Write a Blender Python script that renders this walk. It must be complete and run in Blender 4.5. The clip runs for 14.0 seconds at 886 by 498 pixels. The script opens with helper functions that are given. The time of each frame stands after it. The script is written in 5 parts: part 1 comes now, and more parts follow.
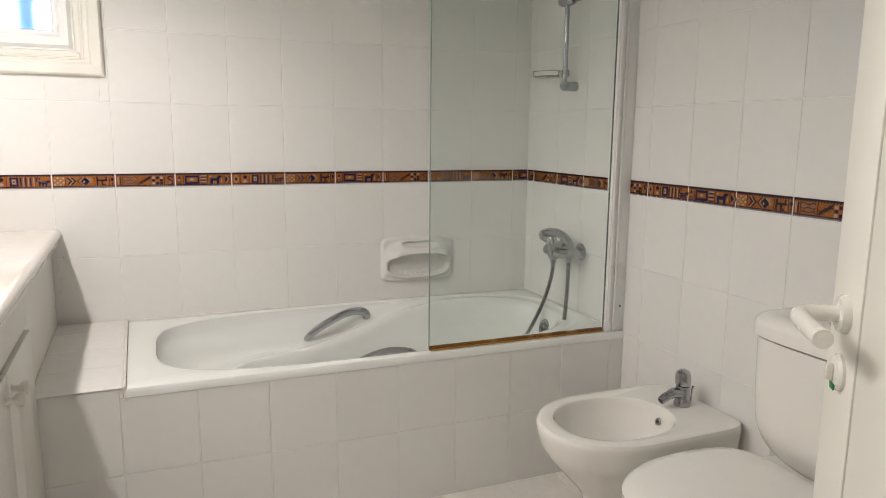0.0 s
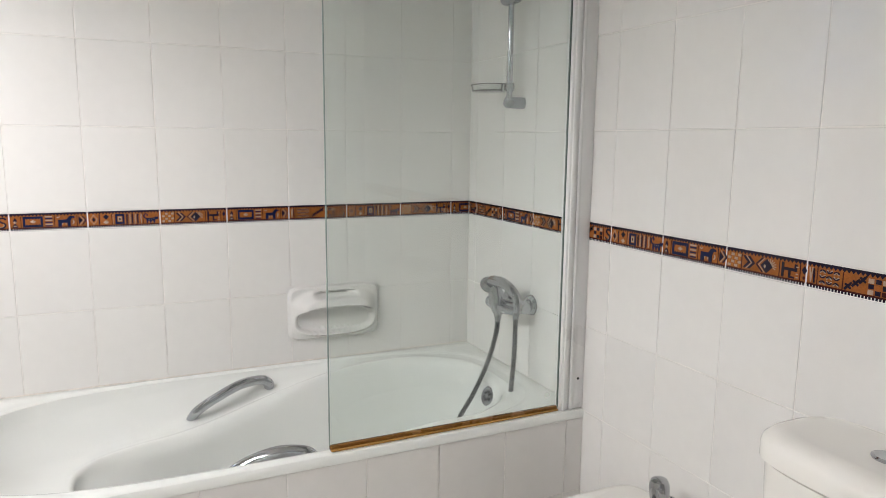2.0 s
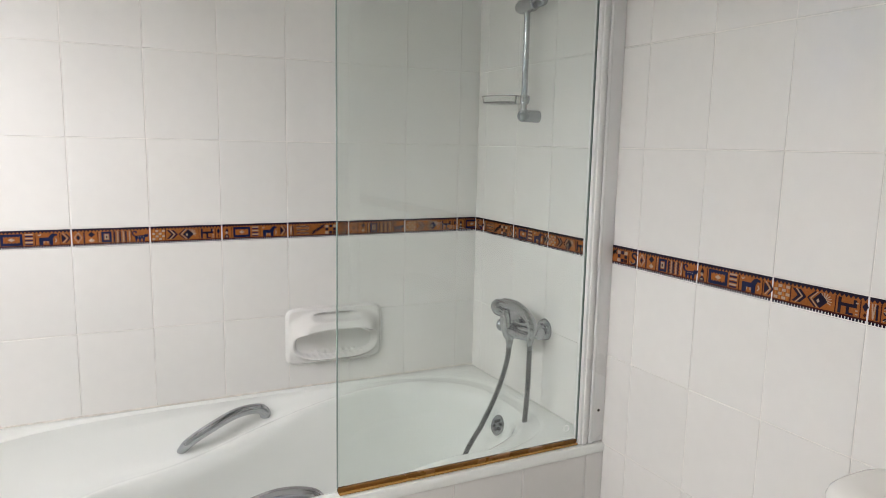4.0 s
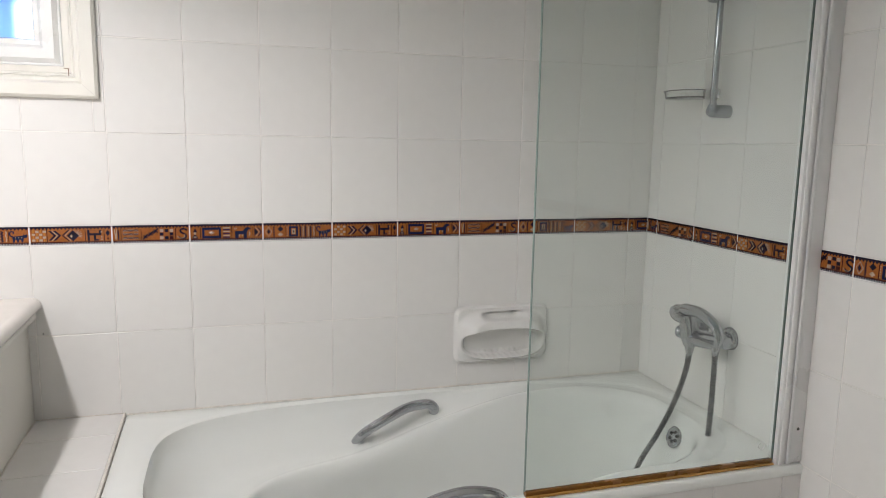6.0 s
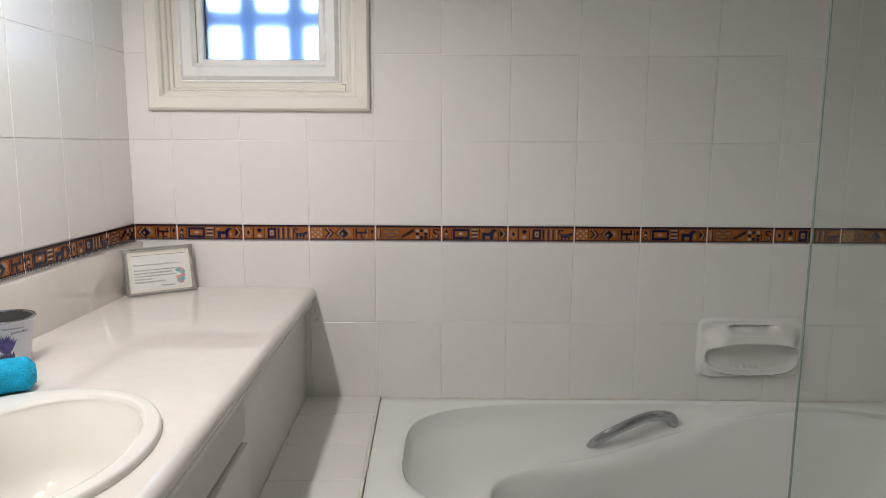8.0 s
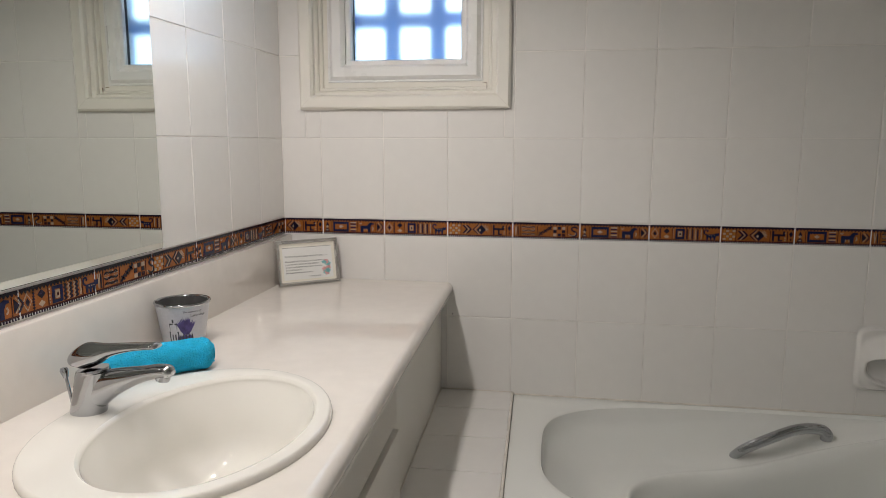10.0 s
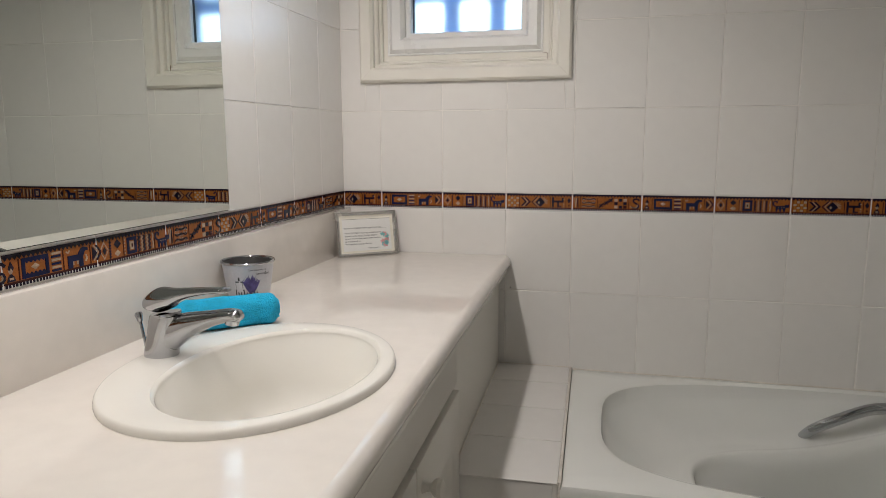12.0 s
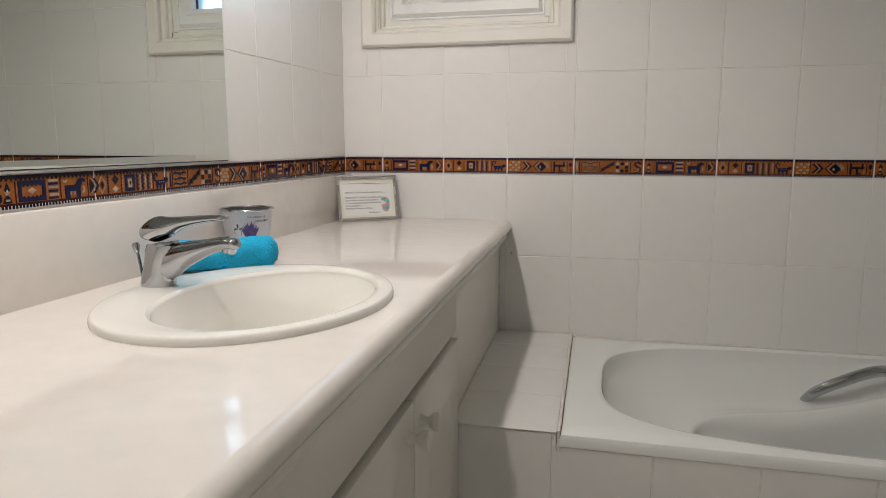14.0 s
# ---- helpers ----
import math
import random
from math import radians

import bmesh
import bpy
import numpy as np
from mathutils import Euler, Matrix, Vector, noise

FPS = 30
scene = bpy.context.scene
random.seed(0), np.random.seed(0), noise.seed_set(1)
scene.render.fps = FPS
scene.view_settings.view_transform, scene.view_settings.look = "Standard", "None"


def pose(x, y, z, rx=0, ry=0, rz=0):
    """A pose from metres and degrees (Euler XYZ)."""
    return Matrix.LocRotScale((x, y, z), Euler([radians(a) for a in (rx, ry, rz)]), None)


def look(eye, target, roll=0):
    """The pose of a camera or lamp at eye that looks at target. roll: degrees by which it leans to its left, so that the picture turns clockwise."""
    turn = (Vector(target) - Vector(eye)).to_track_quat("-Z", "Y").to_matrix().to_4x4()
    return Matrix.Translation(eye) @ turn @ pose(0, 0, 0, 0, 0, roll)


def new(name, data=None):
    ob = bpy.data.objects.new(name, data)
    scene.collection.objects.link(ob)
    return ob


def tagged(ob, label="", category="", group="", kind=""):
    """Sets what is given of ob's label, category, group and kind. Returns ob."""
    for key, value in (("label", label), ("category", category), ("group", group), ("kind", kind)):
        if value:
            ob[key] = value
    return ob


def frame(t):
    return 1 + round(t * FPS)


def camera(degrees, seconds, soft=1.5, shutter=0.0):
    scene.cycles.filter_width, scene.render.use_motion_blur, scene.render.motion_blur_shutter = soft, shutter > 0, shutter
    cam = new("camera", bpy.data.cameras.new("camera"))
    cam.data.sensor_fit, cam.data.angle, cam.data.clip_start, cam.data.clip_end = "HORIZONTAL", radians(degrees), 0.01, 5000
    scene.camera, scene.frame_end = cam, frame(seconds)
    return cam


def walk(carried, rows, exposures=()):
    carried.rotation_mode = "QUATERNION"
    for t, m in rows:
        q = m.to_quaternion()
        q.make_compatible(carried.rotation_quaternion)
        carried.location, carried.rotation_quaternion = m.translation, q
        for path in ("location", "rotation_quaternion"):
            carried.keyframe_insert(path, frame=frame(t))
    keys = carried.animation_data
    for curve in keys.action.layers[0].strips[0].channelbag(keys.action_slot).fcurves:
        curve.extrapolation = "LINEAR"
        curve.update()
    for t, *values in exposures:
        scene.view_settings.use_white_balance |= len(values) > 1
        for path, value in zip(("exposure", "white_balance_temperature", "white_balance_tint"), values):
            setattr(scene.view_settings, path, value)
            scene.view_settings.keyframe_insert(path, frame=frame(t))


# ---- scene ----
cam = camera(65.5, 14.0, soft=0.4)
PATH = [
    (0, (0.151, 0.241, 1.208), (0.9, 2.066, 0.88), 0.6),
    (0.5, (0.236, 0.372, 1.229), (1.0, 2.192, 0.906), 0.6),
    (1, (0.319, 0.502, 1.246), (1.101, 2.315, 0.927), 0.7),
    (1.5, (0.412, 0.59, 1.26), (1.218, 2.394, 0.948), 0.6),
    (2, (0.5, 0.68, 1.276), (1.338, 2.47, 0.967), 0.6),
    (4.5, (0.455, 0.859, 1.305), (1.344, 2.626, 1.011), 1.2),
    (5, (0.407, 0.888, 1.304), (1.23, 2.687, 1.007), 1.1),
    (5.5, (0.366, 0.916, 1.3), (1.08, 2.76, 1.001), 1.1),
    (6, (0.332, 0.931, 1.293), (0.903, 2.824, 0.993), 1.0),
    (6.5, (0.3, 0.931, 1.289), (0.708, 2.866, 0.993), 0.8),
    (7, (0.265, 0.925, 1.303), (0.519, 2.885, 1.0), 0.6),
    (7.5, (0.235, 0.921, 1.311), (0.35, 2.894, 1.001), 0.5),
    (8, (0.218, 0.917, 1.299), (0.207, 2.894, 1.0), 0.3),
    (8.5, (0.199, 0.91, 1.294), (0.08, 2.885, 0.999), 0.2),
    (9, (0.176, 0.906, 1.297), (-0.023, 2.874, 1.001), 0.2),
    (11.5, (0.104, 0.889, 1.262), (-0.345, 2.812, 0.949), -0.2),
    (12, (0.115, 0.888, 1.218), (-0.356, 2.807, 0.906), -0.2),
    (12.5, (0.123, 0.886, 1.185), (-0.356, 2.803, 0.875), -0.1),
    (13, (0.12, 0.882, 1.153), (-0.363, 2.798, 0.843), -0.1),
    (13.5, (0.117, 0.879, 1.128), (-0.362, 2.797, 0.822), -0.0),
    (14, (0.125, 0.879, 1.104), (-0.355, 2.796, 0.797), 0.0),
]
walk(cam, [(t, look(eye, target, roll)) for t, eye, target, roll in PATH],
     exposures=[(0.0, 0.55, 6500, 10), (1.0, 0.60, 6340, 10), (2.0, 0.91, 6060, 10), (5.0, 0.88, 6050, 10), (6.0, 0.52, 6080, 10), (7.5, 0.0, 6220, 10), (9.0, -0.29, 6450, 10), (11.5, -0.46, 6490, 10), (14.0, -0.31, 6470, 10)])

# ---- world and light ----
world = bpy.data.worlds.new("sky_world")
scene.world = world
world.use_nodes = True
wn = world.node_tree.nodes
sky = wn.new("ShaderNodeTexSky")
sky.sky_type, sky.sun_disc = "NISHITA", False
sky.sun_elevation, sky.sun_rotation = radians(50), radians(180)
wn["Background"].inputs["Strength"].default_value = 0.12
world.node_tree.links.new(sky.outputs[0], wn["Background"].inputs[0])


def lamp(name, kind, energy, colour, place, target, **more):
    data = bpy.data.lights.new(name, kind)
    data.energy, data.color = energy, colour
    for key, value in more.items():
        if key == "size":
            data.size = value
        elif key == "size_y":
            data.shape, data.size_y = "RECTANGLE", value
        elif key == "radius":
            data.shadow_soft_size = value
        elif key == "angle":
            data.angle = value
    ob = new(name, data)
    ob.matrix_world = look(place, target)
    return ob


lamp("sun", "SUN", 3.0, (1.0, 0.95, 0.88), (0, -20, 24), (0, 0, 0), angle=radians(0.5))
for place_x, place_y, power in ((-0.405, 1.20, 10.5), (-0.405, 1.52, 14.5), (-0.405, 1.84, 15.0), (-0.405, 2.16, 10.5)):
    spot = lamp("mirror_spot", "SPOT", power, (1.0, 0.925, 0.87), (place_x, place_y, 1.96), (place_x, place_y + 0.02, 0), radius=0.034)
    spot.data.spot_size, spot.data.spot_blend = radians(178), 0.56
# Unseen fill lamp, added in the doorway to lift the room's ambient light.
lamp("doorway_fill", "AREA", 0.9, (1.0, 0.98, 0.95), (0.23, -0.05, 1.15), (0.23, 2.0, 1.1), size=0.68, size_y=1.9)


# ---- materials ----
def material(name, colour, rough=0.5, metal=0.0, vary=0.06, scale=6.0, bump=0.0, bump_scale=60.0, coat=0.0, per_object=0.0, rough_vary=0.05):
    m = bpy.data.materials.new(name)
    m.use_nodes = True
    nt = m.node_tree
    n, link = nt.nodes, nt.links.new
    b = n["Principled BSDF"]
    b.inputs["Metallic"].default_value = metal
    b.inputs["Coat Weight"].default_value = coat
    b.inputs["Coat Roughness"].default_value = 0.06
    co = n.new("ShaderNodeTexCoord")
    t1 = n.new("ShaderNodeTexNoise")
    t1.inputs["Scale"].default_value, t1.inputs["Detail"].default_value = scale, 4
    t2 = n.new("ShaderNodeTexNoise")
    t2.inputs["Scale"].default_value, t2.inputs["Detail"].default_value = scale * 9, 6
    link(co.outputs["Object"], t1.inputs["Vector"])
    link(co.outputs["Object"], t2.inputs["Vector"])
    add = n.new("ShaderNodeMath")
    add.operation = "ADD"
    link(t1.outputs["Fac"], add.inputs[0])
    link(t2.outputs["Fac"], add.inputs[1])
    span = n.new("ShaderNodeMapRange")
    span.inputs["From Min"].default_value, span.inputs["From Max"].default_value = 0.7, 1.3
    span.inputs["To Min"].default_value, span.inputs["To Max"].default_value = 1 - vary, 1 + vary
    link(add.outputs[0], span.inputs["Value"])
    value = span.outputs["Result"]
    if per_object:
        info = n.new("ShaderNodeObjectInfo")
        r = n.new("ShaderNodeMapRange")
        r.inputs["To Min"].default_value, r.inputs["To Max"].default_value = 1 - per_object, 1 + per_object
        link(info.outputs["Random"], r.inputs["Value"])
        mul = n.new("ShaderNodeMath")
        mul.operation = "MULTIPLY"
        link(value, mul.inputs[0])
        link(r.outputs["Result"], mul.inputs[1])
        value = mul.outputs[0]
    tint = n.new("ShaderNodeVectorMath")
    tint.operation = "SCALE"
    tint.inputs[0].default_value = colour
    link(value, tint.inputs["Scale"])
    link(tint.outputs[0], b.inputs["Base Color"])
    rr = n.new("ShaderNodeMapRange")
    rr.inputs["From Min"].default_value, rr.inputs["From Max"].default_value = 0.3, 0.7
    rr.inputs["To Min"].default_value, rr.inputs["To Max"].default_value = max(0.0, rough - rough_vary), rough + rough_vary
    link(t2.outputs["Fac"], rr.inputs["Value"])
    link(rr.outputs["Result"], b.inputs["Roughness"])
    if bump:
        t3 = n.new("ShaderNodeTexNoise")
        t3.inputs["Scale"].default_value, t3.inputs["Detail"].default_value = bump_scale, 3
        link(co.outputs["Object"], t3.inputs["Vector"])
        bp = n.new("ShaderNodeBump")
        bp.inputs["Strength"].default_value, bp.inputs["Distance"].default_value = 1.0, bump
        link(t3.outputs["Fac"], bp.inputs["Height"])
        link(bp.outputs["Normal"], b.inputs["Normal"])
    return m


def glass_material(name, colour, rough, ior=1.45):
    m = bpy.data.materials.new(name)
    m.use_nodes = True
    b = m.node_tree.nodes["Principled BSDF"]
    b.inputs["Base Color"].default_value = (*colour, 1)
    b.inputs["Roughness"].default_value = rough
    b.inputs["IOR"].default_value = ior
    b.inputs["Transmission Weight"].default_value = 1.0
    return m


def glow_material(name, colour, strength):
    m = bpy.data.materials.new(name)
    m.use_nodes = True
    b = m.node_tree.nodes["Principled BSDF"]
    b.inputs["Base Color"].default_value = (*colour, 1)
    b.inputs["Emission Color"].default_value = (*colour, 1)
    b.inputs["Emission Strength"].default_value = strength
    return m


TILE = material("white_glazed_tile", (0.80, 0.785, 0.76), 0.19, vary=0.015, scale=3, bump=0.0005, bump_scale=7, per_object=0.018)
GROUT = material("white_grout", (0.83, 0.805, 0.77), 0.85, vary=0.08, scale=8, bump=0.0008, bump_scale=150)
FLOOR_TILE = material("pale_floor_tile", (0.74, 0.71, 0.66), 0.22, vary=0.04, scale=5, per_object=0.03, bump=0.0005, bump_scale=12)
PLASTER = material("white_plaster", (0.82, 0.81, 0.78), 0.8, vary=0.03, scale=3, bump=0.001, bump_scale=40)
ACRYLIC = material("white_bath_enamel", (0.835, 0.85, 0.82), 0.045, vary=0.01, scale=1, rough_vary=0.01)
CERAMIC = material("white_sanitary_ceramic", (0.84, 0.82, 0.77), 0.045, vary=0.01, scale=1, rough_vary=0.01)
DISH = material("white_dish_glaze", (0.775, 0.765, 0.74), 0.06, vary=0.012, scale=2, rough_vary=0.015)
SEAT = material("white_seat_plastic", (0.84, 0.82, 0.77), 0.22, vary=0.01, scale=3)
MARBLE = material("cream_worktop", (0.80, 0.755, 0.705), 0.055, vary=0.035, scale=3, rough_vary=0.012)
CABINET = material("white_lacquer", (0.79, 0.77, 0.71), 0.28, vary=0.004, scale=0.7, rough_vary=0.0)
WINDOW_WOOD = material("cream_painted_wood", (0.80, 0.775, 0.71), 0.33, vary=0.03, scale=1.2, rough_vary=0.02, bump=0.0003, bump_scale=22)
WINDOW_ALU = material("white_aluminium", (0.83, 0.83, 0.82), 0.28, vary=0.015, scale=0.7, rough_vary=0.01)
DOOR_PAINT = material("ivory_door_paint", (0.82, 0.79, 0.72), 0.35, vary=0.02, scale=0.8, rough_vary=0.02, bump=0.0004, bump_scale=18)
HANDLE_PLASTIC = material("ivory_nylon", (0.80, 0.78, 0.72), 0.25, vary=0.01)
CHROME = material("chrome", (0.45, 0.46, 0.48), 0.08, metal=1.0, vary=0.02, rough_vary=0.02)
STEEL = material("brushed_steel", (0.25, 0.25, 0.25), 0.28, metal=1.0, vary=0.06, scale=30)
GREY_METAL = material("grey_chrome", (0.42, 0.44, 0.47), 0.17, metal=1.0, vary=0.03)
# For black parts, and for discs that paint the shade of holes.
DARK = material("black_and_hole_shade", (0.03, 0.03, 0.03), 0.6)
SEAL_GREEN = material("dark_green_glass_edge", (0.10, 0.14, 0.12), 0.3)
GLASS_EDGE = material("ground_glass_edge", (0.20, 0.27, 0.24), 0.35)
RUST = material("rusty_dirt", (0.16, 0.085, 0.04), 0.8, vary=0.3, scale=60)
INSIDE_SHADE = material("tumbler_inside_shade", (0.10, 0.10, 0.10), 0.45, metal=0.4)
CAULK = material("aged_sealant", (0.73, 0.69, 0.63), 0.6, vary=0.18, scale=25)
GOLD_SEAL = material("golden_brown_seal", (0.20, 0.085, 0.014), 0.25, metal=0.2, vary=0.06, scale=2)
GOLD_LINE = material("pale_gold_trim", (0.50, 0.27, 0.07), 0.22, metal=0.4, vary=0.06, scale=2)
OCHRE = material("ochre_glaze", (0.31, 0.098, 0.022), 0.16, vary=0.22, scale=40, bump=0.0006, bump_scale=120, per_object=0.08)
AMBER = material("amber_glaze", (0.46, 0.17, 0.032), 0.15, vary=0.2, scale=50, per_object=0.08)
NAVY = material("navy_glaze", (0.012, 0.009, 0.022), 0.15, vary=0.3, scale=40)
BLUE_GLAZE = material("blue_glaze", (0.008, 0.011, 0.045), 0.12, vary=0.3, scale=40)
MAROON = material("maroon_glaze", (0.045, 0.010, 0.008), 0.18, vary=0.2, scale=40)
PALE_GLAZE = material("pale_glaze", (0.42, 0.30, 0.20), 0.22, vary=0.2, scale=50)
for glaze in (OCHRE, AMBER, NAVY, BLUE_GLAZE, MAROON):
    glaze.node_tree.nodes["Principled BSDF"].inputs["Specular IOR Level"].default_value = 0.3
TOWEL = material("turquoise_terry", (0.016, 0.47, 0.77), 0.95, vary=0.18, scale=45, bump=0.004, bump_scale=330)
TIN = material("painted_tin", (0.60, 0.60, 0.64), 0.38, metal=0.25, vary=0.08, scale=22)
SILVER_FRAME = material("silver_frame", (0.62, 0.61, 0.59), 0.25, metal=0.85, vary=0.02, scale=2)
CARD = material("cream_card", (0.80, 0.77, 0.68), 0.7, vary=0.03, scale=15)
PAPER = material("white_paper", (0.82, 0.82, 0.80), 0.7, vary=0.02, scale=15)
INK = material("dark_ink", (0.05, 0.05, 0.06), 0.7)
PINK_INK = material("pink_flower_print", (0.72, 0.36, 0.36), 0.7, vary=0.3, scale=60)
TEAL_INK = material("teal_flower_print", (0.20, 0.48, 0.50), 0.7, vary=0.3, scale=60)
LAVENDER = material("lavender_print", (0.085, 0.065, 0.20), 0.5, vary=0.5, scale=90)
LEAF_PRINT = material("grey_green_print", (0.045, 0.05, 0.06), 0.5, vary=0.3, scale=60)
GREEN_MARK = material("green_indicator", (0.02, 0.22, 0.06), 0.4)
MIRROR = material("mirror_silver", (0.69, 0.725, 0.69), 0.0, metal=1.0, vary=0.0, rough_vary=0.0)
GRILLE_BLUE = material("blue_grille", (0.10, 0.32, 0.90), 0.5, vary=0.08, scale=12)
CLEAR_GLASS = glass_material("clear_shower_glass", (0.885, 0.935, 0.91), 0.0, 1.5)
FROSTED = glass_material("frosted_window_glass", (0.93, 0.97, 1.0), 0.50, 1.25)
CLEAR_PLASTIC = glass_material("clear_plastic", (0.97, 0.98, 0.98), 0.12, 1.3)
SKY_GLOW = glow_material("bright_sky", (0.58, 0.80, 1.0), 4.2)
EARTH = material("dry_earth", (0.30, 0.25, 0.18), 0.9, vary=0.2, scale=0.5, bump=0.01, bump_scale=8)
HALL = material("hall_paint", (0.80, 0.77, 0.72), 0.8, vary=0.03)


# ---- building helpers ----
BASES = {}


def thing(name, base, label, category, group="", kind=""):
    ob = new(name)
    ob.location = base
    ob.empty_display_size = 0.05
    BASES[ob.name] = Vector(base)
    return tagged(ob, label, category, group, kind)


def part(name, bm, mat, parent=None, label="", smooth=True):
    """One mesh object out of a bmesh in world coordinates."""
    base = BASES.get(parent.name, Vector()) if parent else Vector()
    bmesh.ops.translate(bm, verts=bm.verts, vec=-base)
    bmesh.ops.recalc_face_normals(bm, faces=bm.faces)
    for fc in bm.faces:
        fc.smooth = smooth and not fc.select
    me = bpy.data.meshes.new(name)
    bm.to_mesh(me)
    bm.free()
    for m in mat if isinstance(mat, (list, tuple)) else [mat]:
        me.materials.append(m)
    if smooth:
        me.set_sharp_from_angle(angle=radians(35))
    ob = new(name, me)
    if parent:
        ob.parent = parent
        BASES[ob.name] = base
    return tagged(ob, label)


def single(name, bm, mat, label, category, group="", kind="", smooth=True):
    ob = part(name, bm, mat, None, "", smooth)
    return tagged(ob, label, category, group, kind)


def box(bm, x0, x1, y0, y1, z0, z1, bevel=0.0, seg=2, mi=0):
    vs = [bm.verts.new((x, y, z)) for x in (x0, x1) for y in (y0, y1) for z in (z0, z1)]
    fs = [bm.faces.new([vs[i] for i in q]) for q in ((0, 1, 3, 2), (4, 6, 7, 5), (0, 4, 5, 1), (2, 3, 7, 6), (0, 2, 6, 4), (1, 5, 7, 3))]
    for fc in fs:
        fc.material_index = mi
    if bevel:
        es = list({e for fc in fs for e in fc.edges})
        made = bmesh.ops.bevel(bm, geom=es, offset=bevel, segments=seg, profile=0.5, affect="EDGES", clamp_overlap=True)
        for fc in fs:
            if fc.is_valid:
                fc.select = True
    return vs


def boxes(*specs, bevel=0.0, seg=2):
    bm = bmesh.new()
    for s in specs:
        box(bm, *s, bevel=bevel, seg=seg)
    return bm


def loft(rings, close=True, cap0=False, cap1=False, bm=None, mi=0):
    """Skin over rings of equally many points."""
    bm = bm or bmesh.new()
    rows = [[bm.verts.new(p) for p in r] for r in rings]
    n = len(rows[0])
    for a, b in zip(rows, rows[1:]):
        for i in range(n if close else n - 1):
            j = (i + 1) % n
            bm.faces.new((a[i], a[j], b[j], b[i])).material_index = mi
    if cap0:
        bm.faces.new(rows[0]).material_index = mi
    if cap1:
        bm.faces.new(rows[-1]).material_index = mi
    return bm


def spline(points, steps):
    """Points on a smooth curve through the given ones."""
    p = [Vector(q) for q in points]
    p = [2 * p[0] - p[1]] + p + [2 * p[-1] - p[-2]]
    out = []
    for i in range(1, len(p) - 2):
        for s in range(steps):
            t = s / steps
            a, b, c, d = p[i - 1:i + 3]
            out.append(0.5 * (2 * b + (c - a) * t + (2 * a - 5 * b + 4 * c - d) * t * t + (3 * b - a - 3 * c + d) * t ** 3))
    return out + [p[-2]]


def tube(points, radii, n=14, bm=None, flat=1.0, mi=0, cap=True):
    """A round (or flattened) bar along points."""
    pts = [Vector(p) for p in points]
    if not isinstance(radii, (list, tuple)):
        radii = [radii] * len(pts)
    rings, side = [], None
    for i, p in enumerate(pts):
        d = (pts[min(i + 1, len(pts) - 1)] - pts[max(i - 1, 0)]).normalized()
        if side is None:
            side = d.cross(Vector((0, 0, 1)))
            if side.length < 0.2:
                side = d.cross(Vector((0, 1, 0)))
        side = (side - d * side.dot(d)).normalized()
        up = side.cross(d)
        rings.append([p + side * (radii[i] * math.cos(k * 2 * math.pi / n)) + up * (radii[i] * flat * math.sin(k * 2 * math.pi / n)) for k in range(n)])
    return loft(rings, True, cap, cap, bm, mi)


def lathe(profile, centre, axis=(0, 0, 1), n=32, bm=None, mi=0, cap=True):
    """Profile of (radius, height) turned round an axis at centre."""
    q = Vector((0, 0, 1)).rotation_difference(Vector(axis))
    rings = [[Vector(centre) + q @ Vector((max(r, 1e-5) * math.cos(k * 2 * math.pi / n), max(r, 1e-5) * math.sin(k * 2 * math.pi / n), h)) for k in range(n)] for r, h in profile]
    return loft(rings, True, cap, cap, bm, mi)


def oval(cx, cy, ax, ay, z, n, power=2.0, ax2=None):
    """A closed curve; ax2: half length towards +x where it differs."""
    out = []
    for k in range(n):
        a = 2 * math.pi * k / n
        c, s = math.cos(a), math.sin(a)
        px, py = math.copysign(abs(c) ** (2 / power), c), math.copysign(abs(s) ** (2 / power), s)
        out.append(Vector((cx + px * ((ax2 or ax) if px > 0 else ax), cy + py * ay, z)))
    return out


# ---- plan ----
LEFT, RIGHT, BACK, FRONT, TOP = -0.735, 1.692, 3.0, 0.30, 2.45
PX, GAP = 0.202, 0.0024
SKEW = 0.028   # the vanity and the ledge stand slightly out of square
BAND0, BAND1 = 1.005, 1.057
ROWS_Z = [-0.002, 0.250, 0.502, 0.753, BAND0, BAND1, 1.309, 1.561, 1.813, 2.065, 2.317, TOP]
TUB_Y, RIM = 2.243, 0.510
THICK = 0.0016


def slant(bm, full=False):
    """Turns what stands along the vanity's front out of square by SKEW."""
    for v in bm.verts:
        w = 1.0 if full else min(1.0, max(0.0, (v.co.x - LEFT) / 0.52))
        v.co.x += SKEW * (BACK - v.co.y) * w
    return bm


